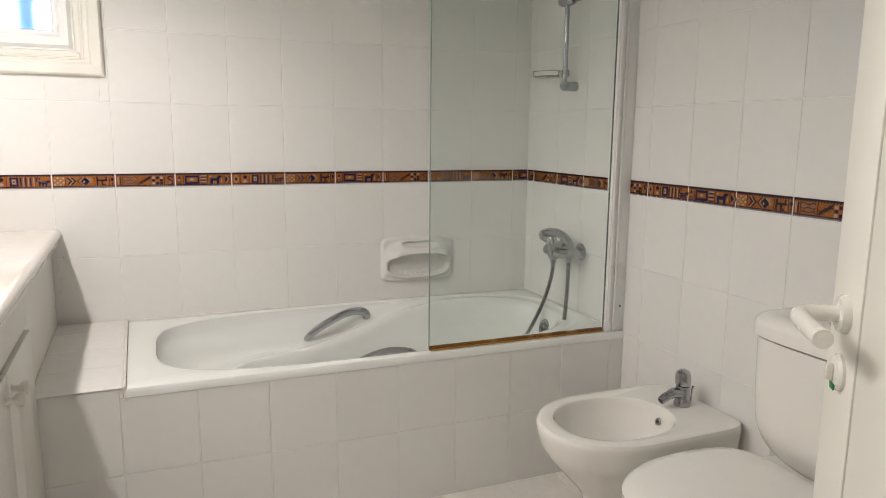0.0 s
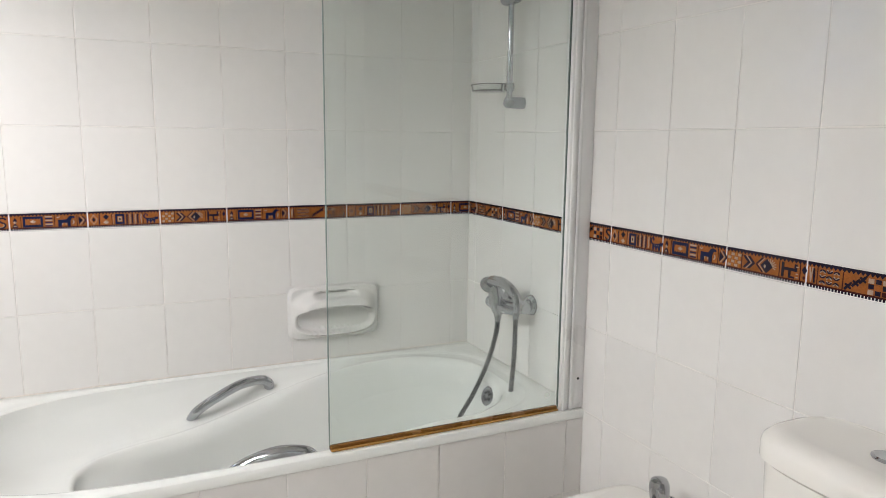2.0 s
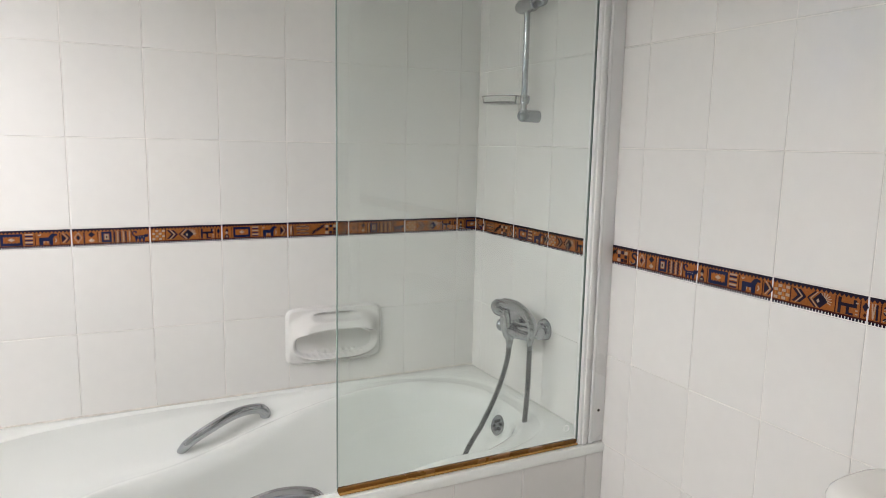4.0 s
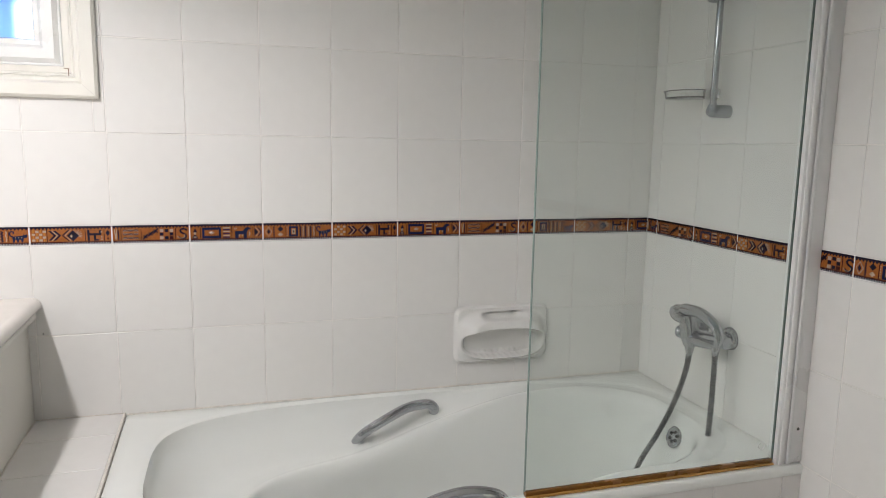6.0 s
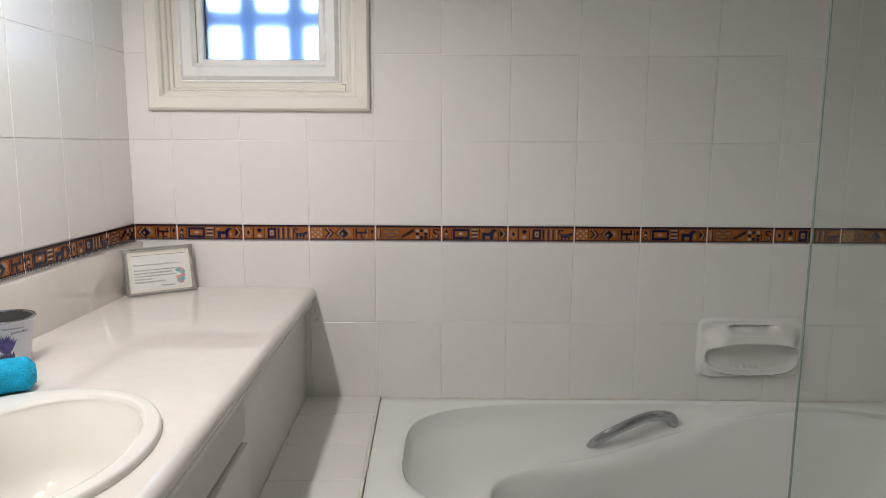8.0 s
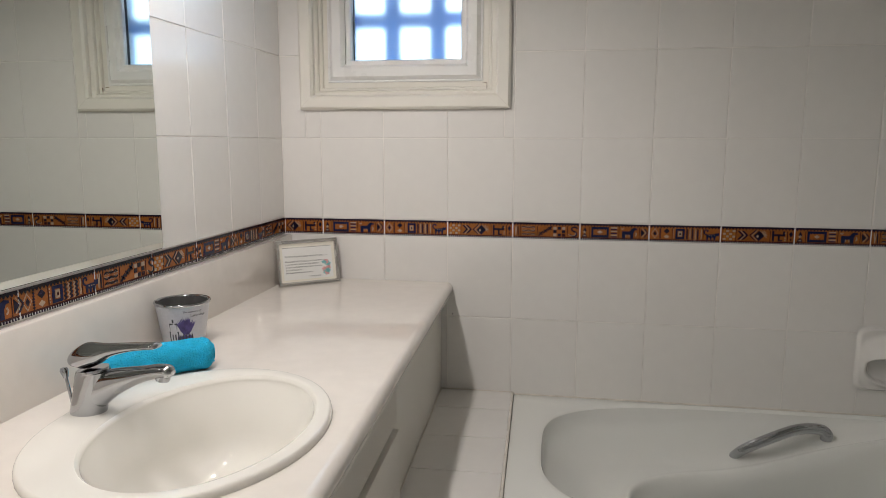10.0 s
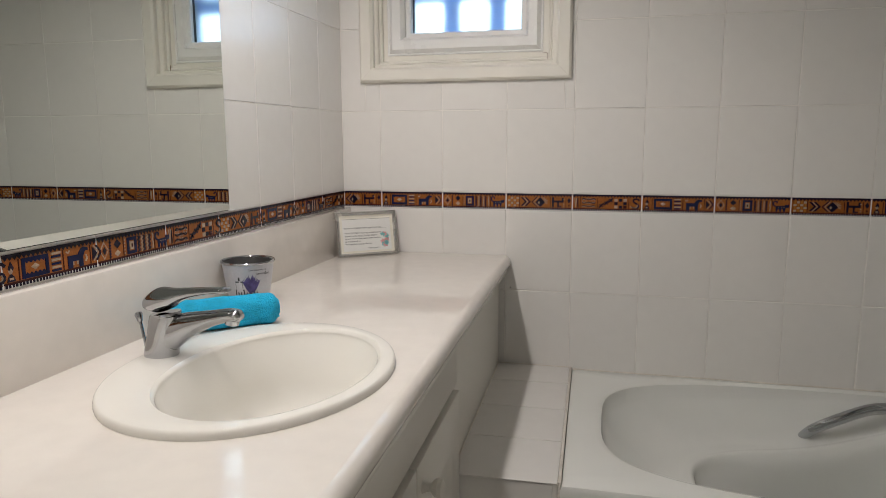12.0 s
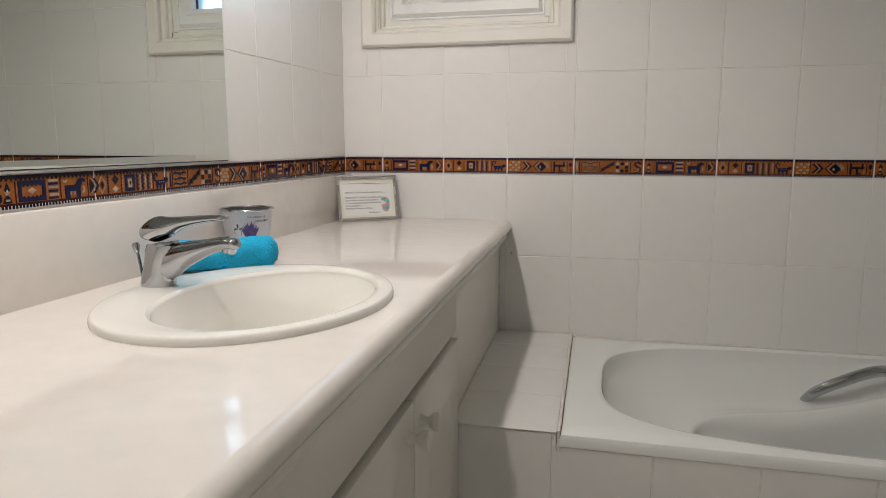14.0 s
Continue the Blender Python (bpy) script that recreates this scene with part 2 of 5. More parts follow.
# ---- shell ----
def shell():
    wx0, wx1, wz0, wz1 = -0.655, -0.03, 1.412, 2.21
    bm = boxes((LEFT - 0.2, wx0, BACK + THICK, BACK + 0.25, -0.1, TOP), (wx1, RIGHT + 0.2, BACK + THICK, BACK + 0.25, -0.1, TOP),
               (wx0, wx1, BACK + THICK, BACK + 0.25, -0.1, wz0), (wx0, wx1, BACK + THICK, BACK + 0.25, wz1, TOP))
    back = single("wall_back", bm, GROUT, "white tiled bathroom wall with a decorative border", "wall", kind="structure", smooth=False)
    right = single("wall_right", boxes((RIGHT + THICK, RIGHT + 0.2, FRONT - 0.12, BACK + THICK, -0.1, TOP)), GROUT, "white tiled wall with a brown patterned border", "wall", kind="structure", smooth=False)
    left = single("wall_left", boxes((LEFT - 0.2, LEFT - THICK, FRONT - 0.12, BACK + THICK, -0.1, TOP)), GROUT, "white tiled wall behind the mirror and worktop", "wall", kind="structure", smooth=False)
    single("wall_front", boxes((LEFT - THICK, -0.14, FRONT - 0.12, FRONT, 0, TOP), (0.60, RIGHT + THICK, FRONT - 0.12, FRONT, 0, TOP), (-0.14, 0.60, FRONT - 0.12, FRONT, 2.06, TOP)),
           PLASTER, "plain white wall around the doorway", "wall", kind="structure", smooth=False)
    single("ceiling", boxes((LEFT - 0.2, RIGHT + 0.2, -1.4, BACK + 0.25, TOP, TOP + 0.1)), PLASTER, "plain white ceiling", "ceiling", kind="structure", smooth=False)
    floor = single("floor", boxes((LEFT - 0.2, RIGHT + 0.2, -1.4, BACK + THICK, -0.1, -THICK)), GROUT, "pale tiled bathroom floor", "floor", kind="structure", smooth=False)
    single("wall_hall", boxes((-1.2, -1.1, -1.4, FRONT - 0.12, -0.1, TOP), (2.0, 2.1, -1.4, FRONT - 0.12, -0.1, TOP), (-1.2, 2.1, -1.5, -1.4, -0.1, TOP)), HALL, "plain hallway wall behind the doorway", "wall", kind="structure", smooth=False)
    return back, right, left, floor


wall_back, wall_right, wall_left, floor = shell()

# ---- outside ----
single("ground", boxes((-80, 80, -80, 120, -0.25, -0.105)), EARTH, "dry bare ground outside the window", "ground", kind="structure", smooth=False)
bm = bmesh.new()
bm.faces.new([bm.verts.new(v) for v in ((-3.5, 6.0, -0.1), (3.0, 6.0, -0.1), (3.0, 6.0, 6.0), (-3.5, 6.0, 6.0))])
single("backdrop", bm, SKY_GLOW, "bright hazy sky beyond the window", "sky", kind="structure", smooth=False)


# ---- window ----
def frame_bm(x0, x1, z0, z1, w, y0, y1, bevel=0.004):
    bm = bmesh.new()
    rings = []
    for y, inset in ((y1, 0), (y0 + bevel, 0), (y0, bevel), (y0, w - bevel), (y0 + bevel, w), (y1, w)):
        a, b, c, d = x0 + inset, x1 - inset, z0 + inset, z1 - inset
        rings.append([Vector((a, y, c)), Vector((b, y, c)), Vector((b, y, d)), Vector((a, y, d))])
    return loft(rings, True, bm=bm)


def window():
    w = thing("window_1", (-0.34, BACK, 1.40), "cream framed window with a frosted pane", "window", kind="structure")
    part("window_trim", frame_bm(-0.667, -0.012, 1.397, 2.225, 0.044, BACK - 0.020, BACK + 0.004, 0.007), WINDOW_WOOD, w, "cream painted moulded trim")
    part("window_frame", frame_bm(-0.655, -0.030, 1.412, 2.21, 0.042, BACK + 0.006, BACK + 0.07), WINDOW_WOOD, w, "cream painted wooden frame")
    part("window_stop", frame_bm(-0.613, -0.072, 1.454, 2.168, 0.010, BACK + 0.020, BACK + 0.07, 0.003), WINDOW_WOOD, w)
    part("window_rebate", frame_bm(-0.603, -0.082, 1.464, 2.158, 0.030, BACK + 0.034, BACK + 0.075, 0.002), WINDOW_WOOD, w, "cream painted rebate")
    s = part("window_sash", frame_bm(-0.582, -0.106, 1.487, 2.144, 0.050, BACK + 0.020, BACK + 0.085, 0.012), WINDOW_ALU, w, "white aluminium sash")
    part("sash_lip", frame_bm(-0.588, -0.100, 1.481, 2.149, 0.007, BACK + 0.030, BACK + 0.05, 0.002), WINDOW_ALU, s)
    part("glazing_bead", frame_bm(-0.529, -0.149, 1.530, 2.10, 0.018, BACK + 0.028, BACK + 0.07, 0.004), WINDOW_ALU, s)
    part("gasket", frame_bm(-0.509, -0.166, 1.5475, 2.086, 0.0028, BACK + 0.046, BACK + 0.06, 0.001), DARK, s)
    part("frame_crack", boxes((-0.087, -0.0855, BACK + 0.0185, BACK + 0.021, 1.456, 1.474), (-0.100, -0.087, BACK + 0.0335, BACK + 0.0345, 1.4755, 1.4770)), RUST, w, "rusty crack at the frame corner", smooth=False)
    p = part("pane", boxes((-0.512, -0.164, BACK + 0.056, BACK + 0.061, 1.5475, 2.088)), FROSTED, s, "frosted glass pane", smooth=False)
    p.visible_shadow = False
    for x, sx in ((-0.667, 1), (-0.012, -1)):
        bm = bmesh.new()
        d = 0.044
        q = 0.0007
        bm.faces.new([bm.verts.new(v) for v in ((x + q * sx, BACK - 0.0204, 1.397), (x + d * sx, BACK - 0.0204, 1.397 + d - q), (x + d * sx, BACK - 0.0204, 1.397 + d + q), (x, BACK - 0.0204, 1.397 + q))])
        part("mitre_joint", bm, CAULK, w)
    part("trim_sealant", boxes((-0.660, -0.018, BACK - 0.006, BACK - 0.0002, 1.3945, 1.3972), bevel=0.0008, seg=1), CAULK, w, "grubby sealant under the trim")
    # All bars share one blue base colour.
    g = thing("window_grille", (-0.34, BACK + 0.16, 1.40), "blue metal security grille outside the window", "grille")
    for x in (-0.552, -0.404, -0.256, -0.108):
        part("bar", boxes((x - 0.027, x + 0.027, BACK + 0.13, BACK + 0.15, 1.42, 2.20), bevel=0.003), GRILLE_BLUE, g)
    for z in (1.52, 1.685, 1.85, 2.015, 2.18):
        part("cross_bar", boxes((-0.65, -0.035, BACK + 0.15, BACK + 0.165, z - 0.026, z + 0.026), bevel=0.003), GRILLE_BLUE, g)


window()


# ---- bath ----
def bathtub():
    x0, x1, y0, y1 = 0.010, RIGHT, TUB_Y, BACK
    n = 120
    tub = thing("bathtub", ((x0 + x1) / 2, (y0 + y1) / 2, 0.0), "glossy white built-in bathtub with moulded armrests", "bathtub")
    cx, cy = 0.87, 2.622

    def outer(z, inset):
        out = []
        for k in range(n):
            a = 2 * math.pi * k / n
            c, s = math.cos(a), math.sin(a)
            q = max(abs(c), abs(s))
            px, py = c / q, s / q
            p = Vector(((x0 + x1) / 2 + px * ((x1 - x0) / 2 - inset), (y0 + y1) / 2 + py * ((y1 - y0) / 2 - inset), z))
            p.x += SKEW * (BACK - p.y) * max(0.0, 1 - (p.x - x0) / 0.4)
            out.append(p)
        return out

    def hole(grow, z, left=0.0):
        return oval(cx, cy + 0.004, 0.762 + grow - left, 0.343 + grow, z, n, 3.6, 0.765 + grow)

    def shoulder(shift, drop):
        out = []
        for p in oval(1.0, cy, 0.66 + shift, 0.236 + shift, 0, n, 2.6, 0.60 + shift):
            t = min(1.0, max(0.0, (p.x - 0.55) / 0.75))
            t = t * t * (3 - 2 * t)
            p.y = cy + (p.y - cy) * (1 + 0.37 * t)
            p.x = min(p.x, 1.597 + 0.3 * shift)
            p.y = cy + min(0.283 + 0.4 * shift, max(-0.283 - 0.4 * shift, p.y - cy))
            p.z = 0.368 + 0.133 * t - drop
            out.append(p)
        return out

    def base(shrink, z):
        return oval(1.05, cy, 0.50 - shrink, 0.225 - shrink, z, n, 3.0, 0.485 - shrink)

    arm, dip = shoulder(0.026, -0.004), shoulder(0.000, -0.002)
    low = shoulder(-0.021, 0.034)
    edge = hole(0.0, RIM - 0.005)
    keys = [edge]
    for along, down in ((0.035, 0.20), (0.10, 0.38), (0.28, 0.65), (0.52, 0.89), (0.74, 0.995)):
        ring = []
        for u, v in zip(edge, arm):
            m = u.lerp(v, along)
            soft = min(1.0, max(0.0, (u.x - 1.0) / 0.45))
            soft = 0.75 * soft * soft * (3 - 2 * soft)
            m.z = u.z + (v.z - u.z) * (down * (1 - soft) + along * soft)
            ring.append(m)
        keys.append(ring)
    keys += [arm, dip, low]
    keys += [[u.lerp(v, 0.55) for u, v in zip(low, base(-0.01, 0.20))], base(0.0, 0.145), base(0.05, 0.112), base(0.15, 0.104)]
    cols = [spline([k[i] for k in keys], 5) for i in range(n)]
    rings = [outer(0.481, 0.006), outer(0.481, 0.0), outer(0.498, -0.001), outer(RIM - 0.004, 0.003), outer(RIM, 0.012), hole(0.016, RIM), hole(0.006, RIM - 0.002)]
    rings += [[col[j] for col in cols] for j in range(len(cols[0]))]
    body = part("tub_body", loft(rings, True, False, True), ACRYLIC, tub)
    for sign in (1, -1):
        y = cy + sign * 0.288
        pts = spline([(0.662, y + sign * 0.010, 0.386), (0.667, y - sign * 0.006, 0.402), (0.685, y - sign * 0.024, 0.428), (0.74, y - sign * 0.030, 0.462), (0.82, y - sign * 0.012, 0.489), (0.888, y + sign * 0.008, 0.487), (0.912, y + sign * 0.016, 0.468), (0.914, y + sign * 0.024, 0.452)], 6)
        k = len(pts)
        part("grip_handle", tube(pts, [0.0155 + 0.004 * math.sin(math.pi * i / (k - 1)) for i in range(k)], 14, flat=0.72), CHROME, tub, "chrome curved grip handle")
    o = part("overflow", lathe([(0.0, 0.0), (0.031, 0.0), (0.033, 0.004), (0.029, 0.008), (0.024, 0.006), (0.0, 0.006)], (1.573, 2.606, 0.437), (-0.94, 0.0, 0.34), 28), CHROME, tub, "round chrome overflow rose")
    q = Vector((0, 0, 1)).rotation_difference(Vector((-0.94, 0.0, 0.34)))
    # Holes are not cut: dark discs carry their shade as colour.
    for k in range(6):
        a = k * math.pi / 3
        c = Vector((1.573, 2.606, 0.437)) + q @ Vector((0.014 * math.cos(a), 0.014 * math.sin(a), 0.0055))
        part("overflow_hole", lathe([(0.0, 0.0), (0.0052, 0.0), (0.0052, 0.002), (0.0, 0.002)], c, (-0.94, 0.0, 0.34), 10), DARK, o)
    return tub


bathtub()
# sealant lines round the bath
single("sealant", slant(boxes((0.0045, 0.0115, TUB_Y, BACK - 0.001, 0.47, 0.515), bevel=0.001, seg=1), True), CAULK, "yellowed sealant line beside the tiled ledge", "sealant", kind="structure")
single("sealant", boxes((0.014, RIGHT - 0.001, BACK - 0.0025, BACK, RIM - 0.004, RIM + 0.0012), bevel=0.001, seg=1), CAULK, "yellowed sealant line along the bath edge", "sealant", kind="structure")


# ---- shower screen ----
def shower_screen():
    s = thing("shower_screen", (1.30, 2.278, RIM), "frameless clear glass bath screen in a white wall profile", "shower screen")
    g = part("glass_panel", boxes((0.9365, 1.612, 2.262, 2.268, 0.516, 1.95)), CLEAR_GLASS, s, "clear greenish glass panel", smooth=False)
    g.visible_shadow = False
    part("bottom_seal", boxes((0.936, 1.608, 2.2575, 2.2725, RIM + 0.001, 0.524), bevel=0.002), GOLD_SEAL, s, "dark brown bottom seal")
    part("seal_strip", boxes((0.936, 1.608, 2.250, 2.2573, RIM + 0.001, 0.5165), bevel=0.002), GOLD_LINE, s, "golden brown strip")
    part("glass_edge", boxes((0.9345, 0.9364, 2.2618, 2.2682, 0.5245, 1.95)), GLASS_EDGE, s, "ground green glass edge", smooth=False)
    part("maker_mark", lathe([(0.0075, 0.0), (0.0095, 0.0), (0.0095, 0.0003), (0.0075, 0.0003), (0.0075, 0.0)], (1.575, 2.2617, 0.560), (0, -1, 0), 20, cap=False), WINDOW_ALU, s)
    part("edge_seal", boxes((1.6105, 1.6135, 2.261, 2.269, 0.52, 1.95)), SEAL_GREEN, s, smooth=False)
    part("inner_profile", boxes((1.6132, 1.642, 2.250, 2.282, RIM, 1.95), (1.620, 1.634, 2.2455, 2.251, RIM, 1.95), bevel=0.003), WINDOW_ALU, s, "white aluminium profile")
    part("wall_profile", boxes((1.641, RIGHT, 2.250, 2.300, RIM, 1.96), (1.641, 1.652, 2.2445, 2.251, RIM, 1.96), bevel=0.003), WINDOW_ALU, s)
    part("screw", lathe([(0, 0), (0.004, 0), (0.003, 0.002), (0, 0.0025)], (1.672, 2.250, 0.60), (0, -1, 0), 10), DARK, s)


shower_screen()


# ---- vanity ----
CT = 0.862
NOSE = -0.185


def vanity():
    # worktop with a bull-nosed front edge and a hole for the basin
    bm = bmesh.new()
    n = 64
    hole = oval(-0.415, 1.83, 0.185, 0.228, CT, n)
    x0, x1, y0, y1 = LEFT + 0.001, NOSE - 0.02, FRONT + 0.002, BACK - 0.001
    rim = []
    for p in hole:
        d = p - Vector((-0.415, 1.83, CT))
        k = min((x1 + 0.415) / d.x if d.x > 1e-6 else ((x0 + 0.415) / d.x if d.x < -1e-6 else 1e9), (y1 - 1.83) / d.y if d.y > 1e-6 else ((y0 - 1.83) / d.y if d.y < -1e-6 else 1e9))
        rim.append(Vector((-0.415, 1.83, CT)) + d * k)
    loft([[p - Vector((0, 0, 0.04)) for p in hole], hole, rim], True, bm=bm)
    for (x, y) in ((x0, y0), (x1, y0), (x1, y1), (x0, y1)):
        on_edge = lambda p: (abs(p.x - x) < 1e-4, abs(p.y - y) < 1e-4)
        near = sorted(range(n), key=lambda i: (rim[i] - Vector((x, y, CT))).length)
        i1 = next(i for i in near if on_edge(rim[i])[0])
        i2 = next(i for i in near if on_edge(rim[i])[1])
        bm.faces.new([bm.verts.new(v) for v in (rim[i1], Vector((x, y, CT)), rim[i2])])
    prof = [(x1, CT)] + [(x1 + 0.02 * math.sin(a), CT - 0.02 + 0.02 * math.cos(a)) for a in [math.pi * k / 12 for k in range(1, 13)]] + [(x1 - 0.03, CT - 0.04)]
    loft([[Vector((x, y, z)) for y in (y0, y1)] for x, z in prof], False, bm=bm)
    bmesh.ops.remove_doubles(bm, verts=bm.verts, dist=1e-5)
    for v in bm.verts:
        v.co.x += SKEW * (BACK - v.co.y) * min(1.0, max(0.0, (v.co.x + 0.229) / 0.022))
    single("worktop", bm, MARBLE, "glossy cream stone vanity worktop with rounded front edge", "worktop")
    single("upstand", boxes((LEFT + 0.001, LEFT + 0.024, FRONT + 0.002, BACK - 0.001, CT - 0.006, 1.003), bevel=0.004), MARBLE, "cream stone upstand along the wall", "upstand")
    # carcass: plain side panel by the ledge and the frieze above the doors
    c = thing("vanity_cabinet", (-0.45, 1.3, 0.0), "white lacquered vanity base cabinet with panelled doors", "cabinet")
    part("body", slant(boxes((LEFT + 0.002, -0.222, FRONT + 0.004, BACK - 0.002, 0.09, 0.66))), CABINET, c)
    part("front_rail", slant(boxes((-0.244, -0.222, FRONT + 0.004, BACK - 0.002, 0.66, CT - 0.041))), CABINET, c)
    part("plinth", slant(boxes((LEFT + 0.002, -0.269, FRONT + 0.004, 2.24, 0.0, 0.09))), CABINET, c)
    part("frieze", slant(boxes((-0.222, -0.209, FRONT + 0.004, 2.243, 0.712, CT - 0.042), bevel=0.003)), CABINET, c)
    part("under_moulding", slant(boxes((-0.222, -0.197, FRONT + 0.004, BACK - 0.004, CT - 0.056, CT - 0.041), bevel=0.004)), CABINET, c)
    w = 0.365
    for k in range(5):
        y1 = 2.241 - k * w
        y0 = y1 - w + 0.004
        d = part("door", slant(boxes((-0.222, -0.203, y0, y1, 0.10, 0.700), bevel=0.004)), CABINET, c, "white door with a raised panel")
        bm = bmesh.new()
        rings = []
        for x, i in ((-0.203, 0.055), (-0.209, 0.060), (-0.209, 0.066), (-0.201, 0.085), (-0.201, 0.095)):
            rings.append([Vector((x, a, b)) for a, b in ((y0 + i, 0.10 + i), (y1 - i, 0.10 + i), (y1 - i, 0.70 - i), (y0 + i, 0.70 - i))])
        loft(rings, True, False, True, bm)
        part("raised_panel", slant(bm), CABINET, d)
        ky = y0 + 0.034 if k % 2 == 0 else y1 - 0.034
        part("knob", slant(lathe([(0.0, 0.0), (0.012, 0.0), (0.008, 0.008), (0.007, 0.014), (0.013, 0.019), (0.0165, 0.026), (0.015, 0.033), (0.008, 0.037), (0.0, 0.038)], (-0.203, ky, 0.652), (1, 0, 0), 20)), CABINET, d, "round white knob")


vanity()


def basin():
    b = thing("wash_basin", (-0.425, 1.83, CT), "white oval ceramic drop-in wash basin", "wash basin")
    n = 72
    C = (-0.413, 1.822)
    rings = []
    for k in range(9):
        u = math.pi * k / 8 * 0.5
        rings.append(oval(*C, 0.201 + 0.010 * math.cos(u - 0.35), 0.246 + 0.010 * math.cos(u - 0.35), CT - 0.0024 + 0.0144 * math.sin(u), n))
    rings.append(oval(-0.408, 1.822, 0.188, 0.238, CT + 0.0128, n))
    rings.append(oval(-0.398, 1.822, 0.172, 0.228, CT + 0.0126, n))
    inner = [oval(-0.384, 1.824, 0.155, 0.217, CT + 0.0112, n), oval(-0.383, 1.824, 0.1505, 0.2125, CT + 0.006, n), oval(-0.383, 1.824, 0.1475, 0.209, CT - 0.004, n), oval(-0.384, 1.824, 0.130, 0.182, CT - 0.05, n),
             oval(-0.395, 1.832, 0.108, 0.150, CT - 0.105, n), oval(-0.40, 1.832, 0.065, 0.09, CT - 0.14, n), oval(-0.405, 1.832, 0.02, 0.02, CT - 0.15, n)]
    cols = [spline([r[i] for r in inner], 4) for i in range(n)]
    rings += [[c[j] for c in cols] for j in range(len(cols[0]))]
    part("bowl", loft(rings, True, False, True), CERAMIC, b)
    part("waste", lathe([(0.0, 0.0), (0.030, 0.0), (0.030, 0.004), (0.022, 0.006), (0.0, 0.007)], (-0.405, 1.832, CT - 0.149), (0, 0, 1), 24), CHROME, b, "chrome waste plug")
    f = thing("basin_tap", (-0.582, 1.855, CT + 0.02), "chrome single-lever basin mixer tap", "tap")
    z = CT + 0.0118
    fx, fy = -0.590, 1.832
    secs = []
    for h, r, fwd in ((0.0, 0.0255, 0.0), (0.004, 0.026, 0.0), (0.022, 0.0245, 0.003), (0.040, 0.0245, 0.008), (0.058, 0.0245, 0.011), (0.068, 0.0235, 0.013)):
        secs.append([Vector((fx + fwd + r * 1.10 * math.cos(a), fy + r * math.sin(a), z + h)) for a in [2 * math.pi * k / 32 for k in range(32)]])
    part("tap_body", loft(secs, True, True, True), CHROME, f)
    def sweep(rows):
        """Upright oval sections along x: (x, middle height, half height, half width)."""
        fine = list(zip(spline([(x, h, 0) for x, h, _, _ in rows], 5), spline([(q, w, 0) for _, _, q, w in rows], 5)))
        return loft([[Vector((fx + m.x, fy + s.y * math.cos(k * math.pi / 12), z + m.y + s.x * math.sin(k * math.pi / 12))) for k in range(24)] for m, s in fine], True, True, True)
    part("spout", sweep([(0.000, 0.036, 0.033, 0.0222), (0.026, 0.039, 0.0300, 0.0205), (0.056, 0.053, 0.0215, 0.0185), (0.095, 0.066, 0.0135, 0.0162), (0.125, 0.073, 0.0112, 0.0150), (0.142, 0.0735, 0.0098, 0.0135), (0.149, 0.072, 0.004, 0.007)]), CHROME, f)
    part("aerator", lathe([(0.0, 0.0), (0.0105, 0.0), (0.0115, 0.003), (0.0115, 0.010), (0.0, 0.010)], (fx + 0.130, fy, z + 0.059), (0.25, 0, 1), 20), CHROME, f)
    part("collar", lathe([(0.0, 0.0), (0.0242, 0.0), (0.0246, 0.002), (0.0236, 0.005), (0.0, 0.005)], (fx + 0.013, fy, z + 0.067), (-0.12, 0, 1), 28), CHROME, f)
    part("lever", sweep([(-0.020, 0.086, 0.003, 0.008), (-0.015, 0.088, 0.013, 0.0205), (0.004, 0.092, 0.0205, 0.0250), (0.026, 0.096, 0.0165, 0.0235), (0.047, 0.103, 0.0105, 0.0185), (0.075, 0.1085, 0.0072, 0.0148), (0.104, 0.112, 0.0055, 0.0136), (0.122, 0.1135, 0.0048, 0.0130), (0.129, 0.1135, 0.0018, 0.0070)]), CHROME, f)
    rod = part("pop_up_rod", tube([(fx - 0.030, fy + 0.004, z + 0.0), (fx - 0.040, fy + 0.004, z + 0.056)], 0.0025, 10), CHROME, f)
    part("rod_knob", lathe([(0.0, 0.0), (0.004, 0.0), (0.0065, 0.012), (0.005, 0.016), (0.0, 0.017)], (fx - 0.0395, fy + 0.004, z + 0.052), (-0.2, 0, 1), 14), CHROME, rod)


basin()


# ---- mirror ----
def mirror():
    m = thing("wall_mirror", (LEFT, 1.5, 1.062), "large frameless wall mirror with a thin dark edge", "mirror")
    rings = []
    for x, low, side in ((LEFT + 0.004, 0.0, 0.0), (LEFT + 0.0074, 0.0, 0.0), (LEFT + 0.0095, 0.013, 0.004)):
        rings.append([Vector((x, y, z)) for y, z in ((0.62, 1.064 + low), (2.288 - side, 1.064 + low), (2.288 - side, 2.10), (0.62, 2.10))])
    part("glass", loft(rings, True, True, True), MIRROR, m, "bevelled mirror glass", smooth=False)
    part("backing", boxes((LEFT + 0.0008, LEFT + 0.0038, 0.618, 2.290, 1.062, 2.102)), DARK, m, "dark mirror backing", smooth=False)


mirror()


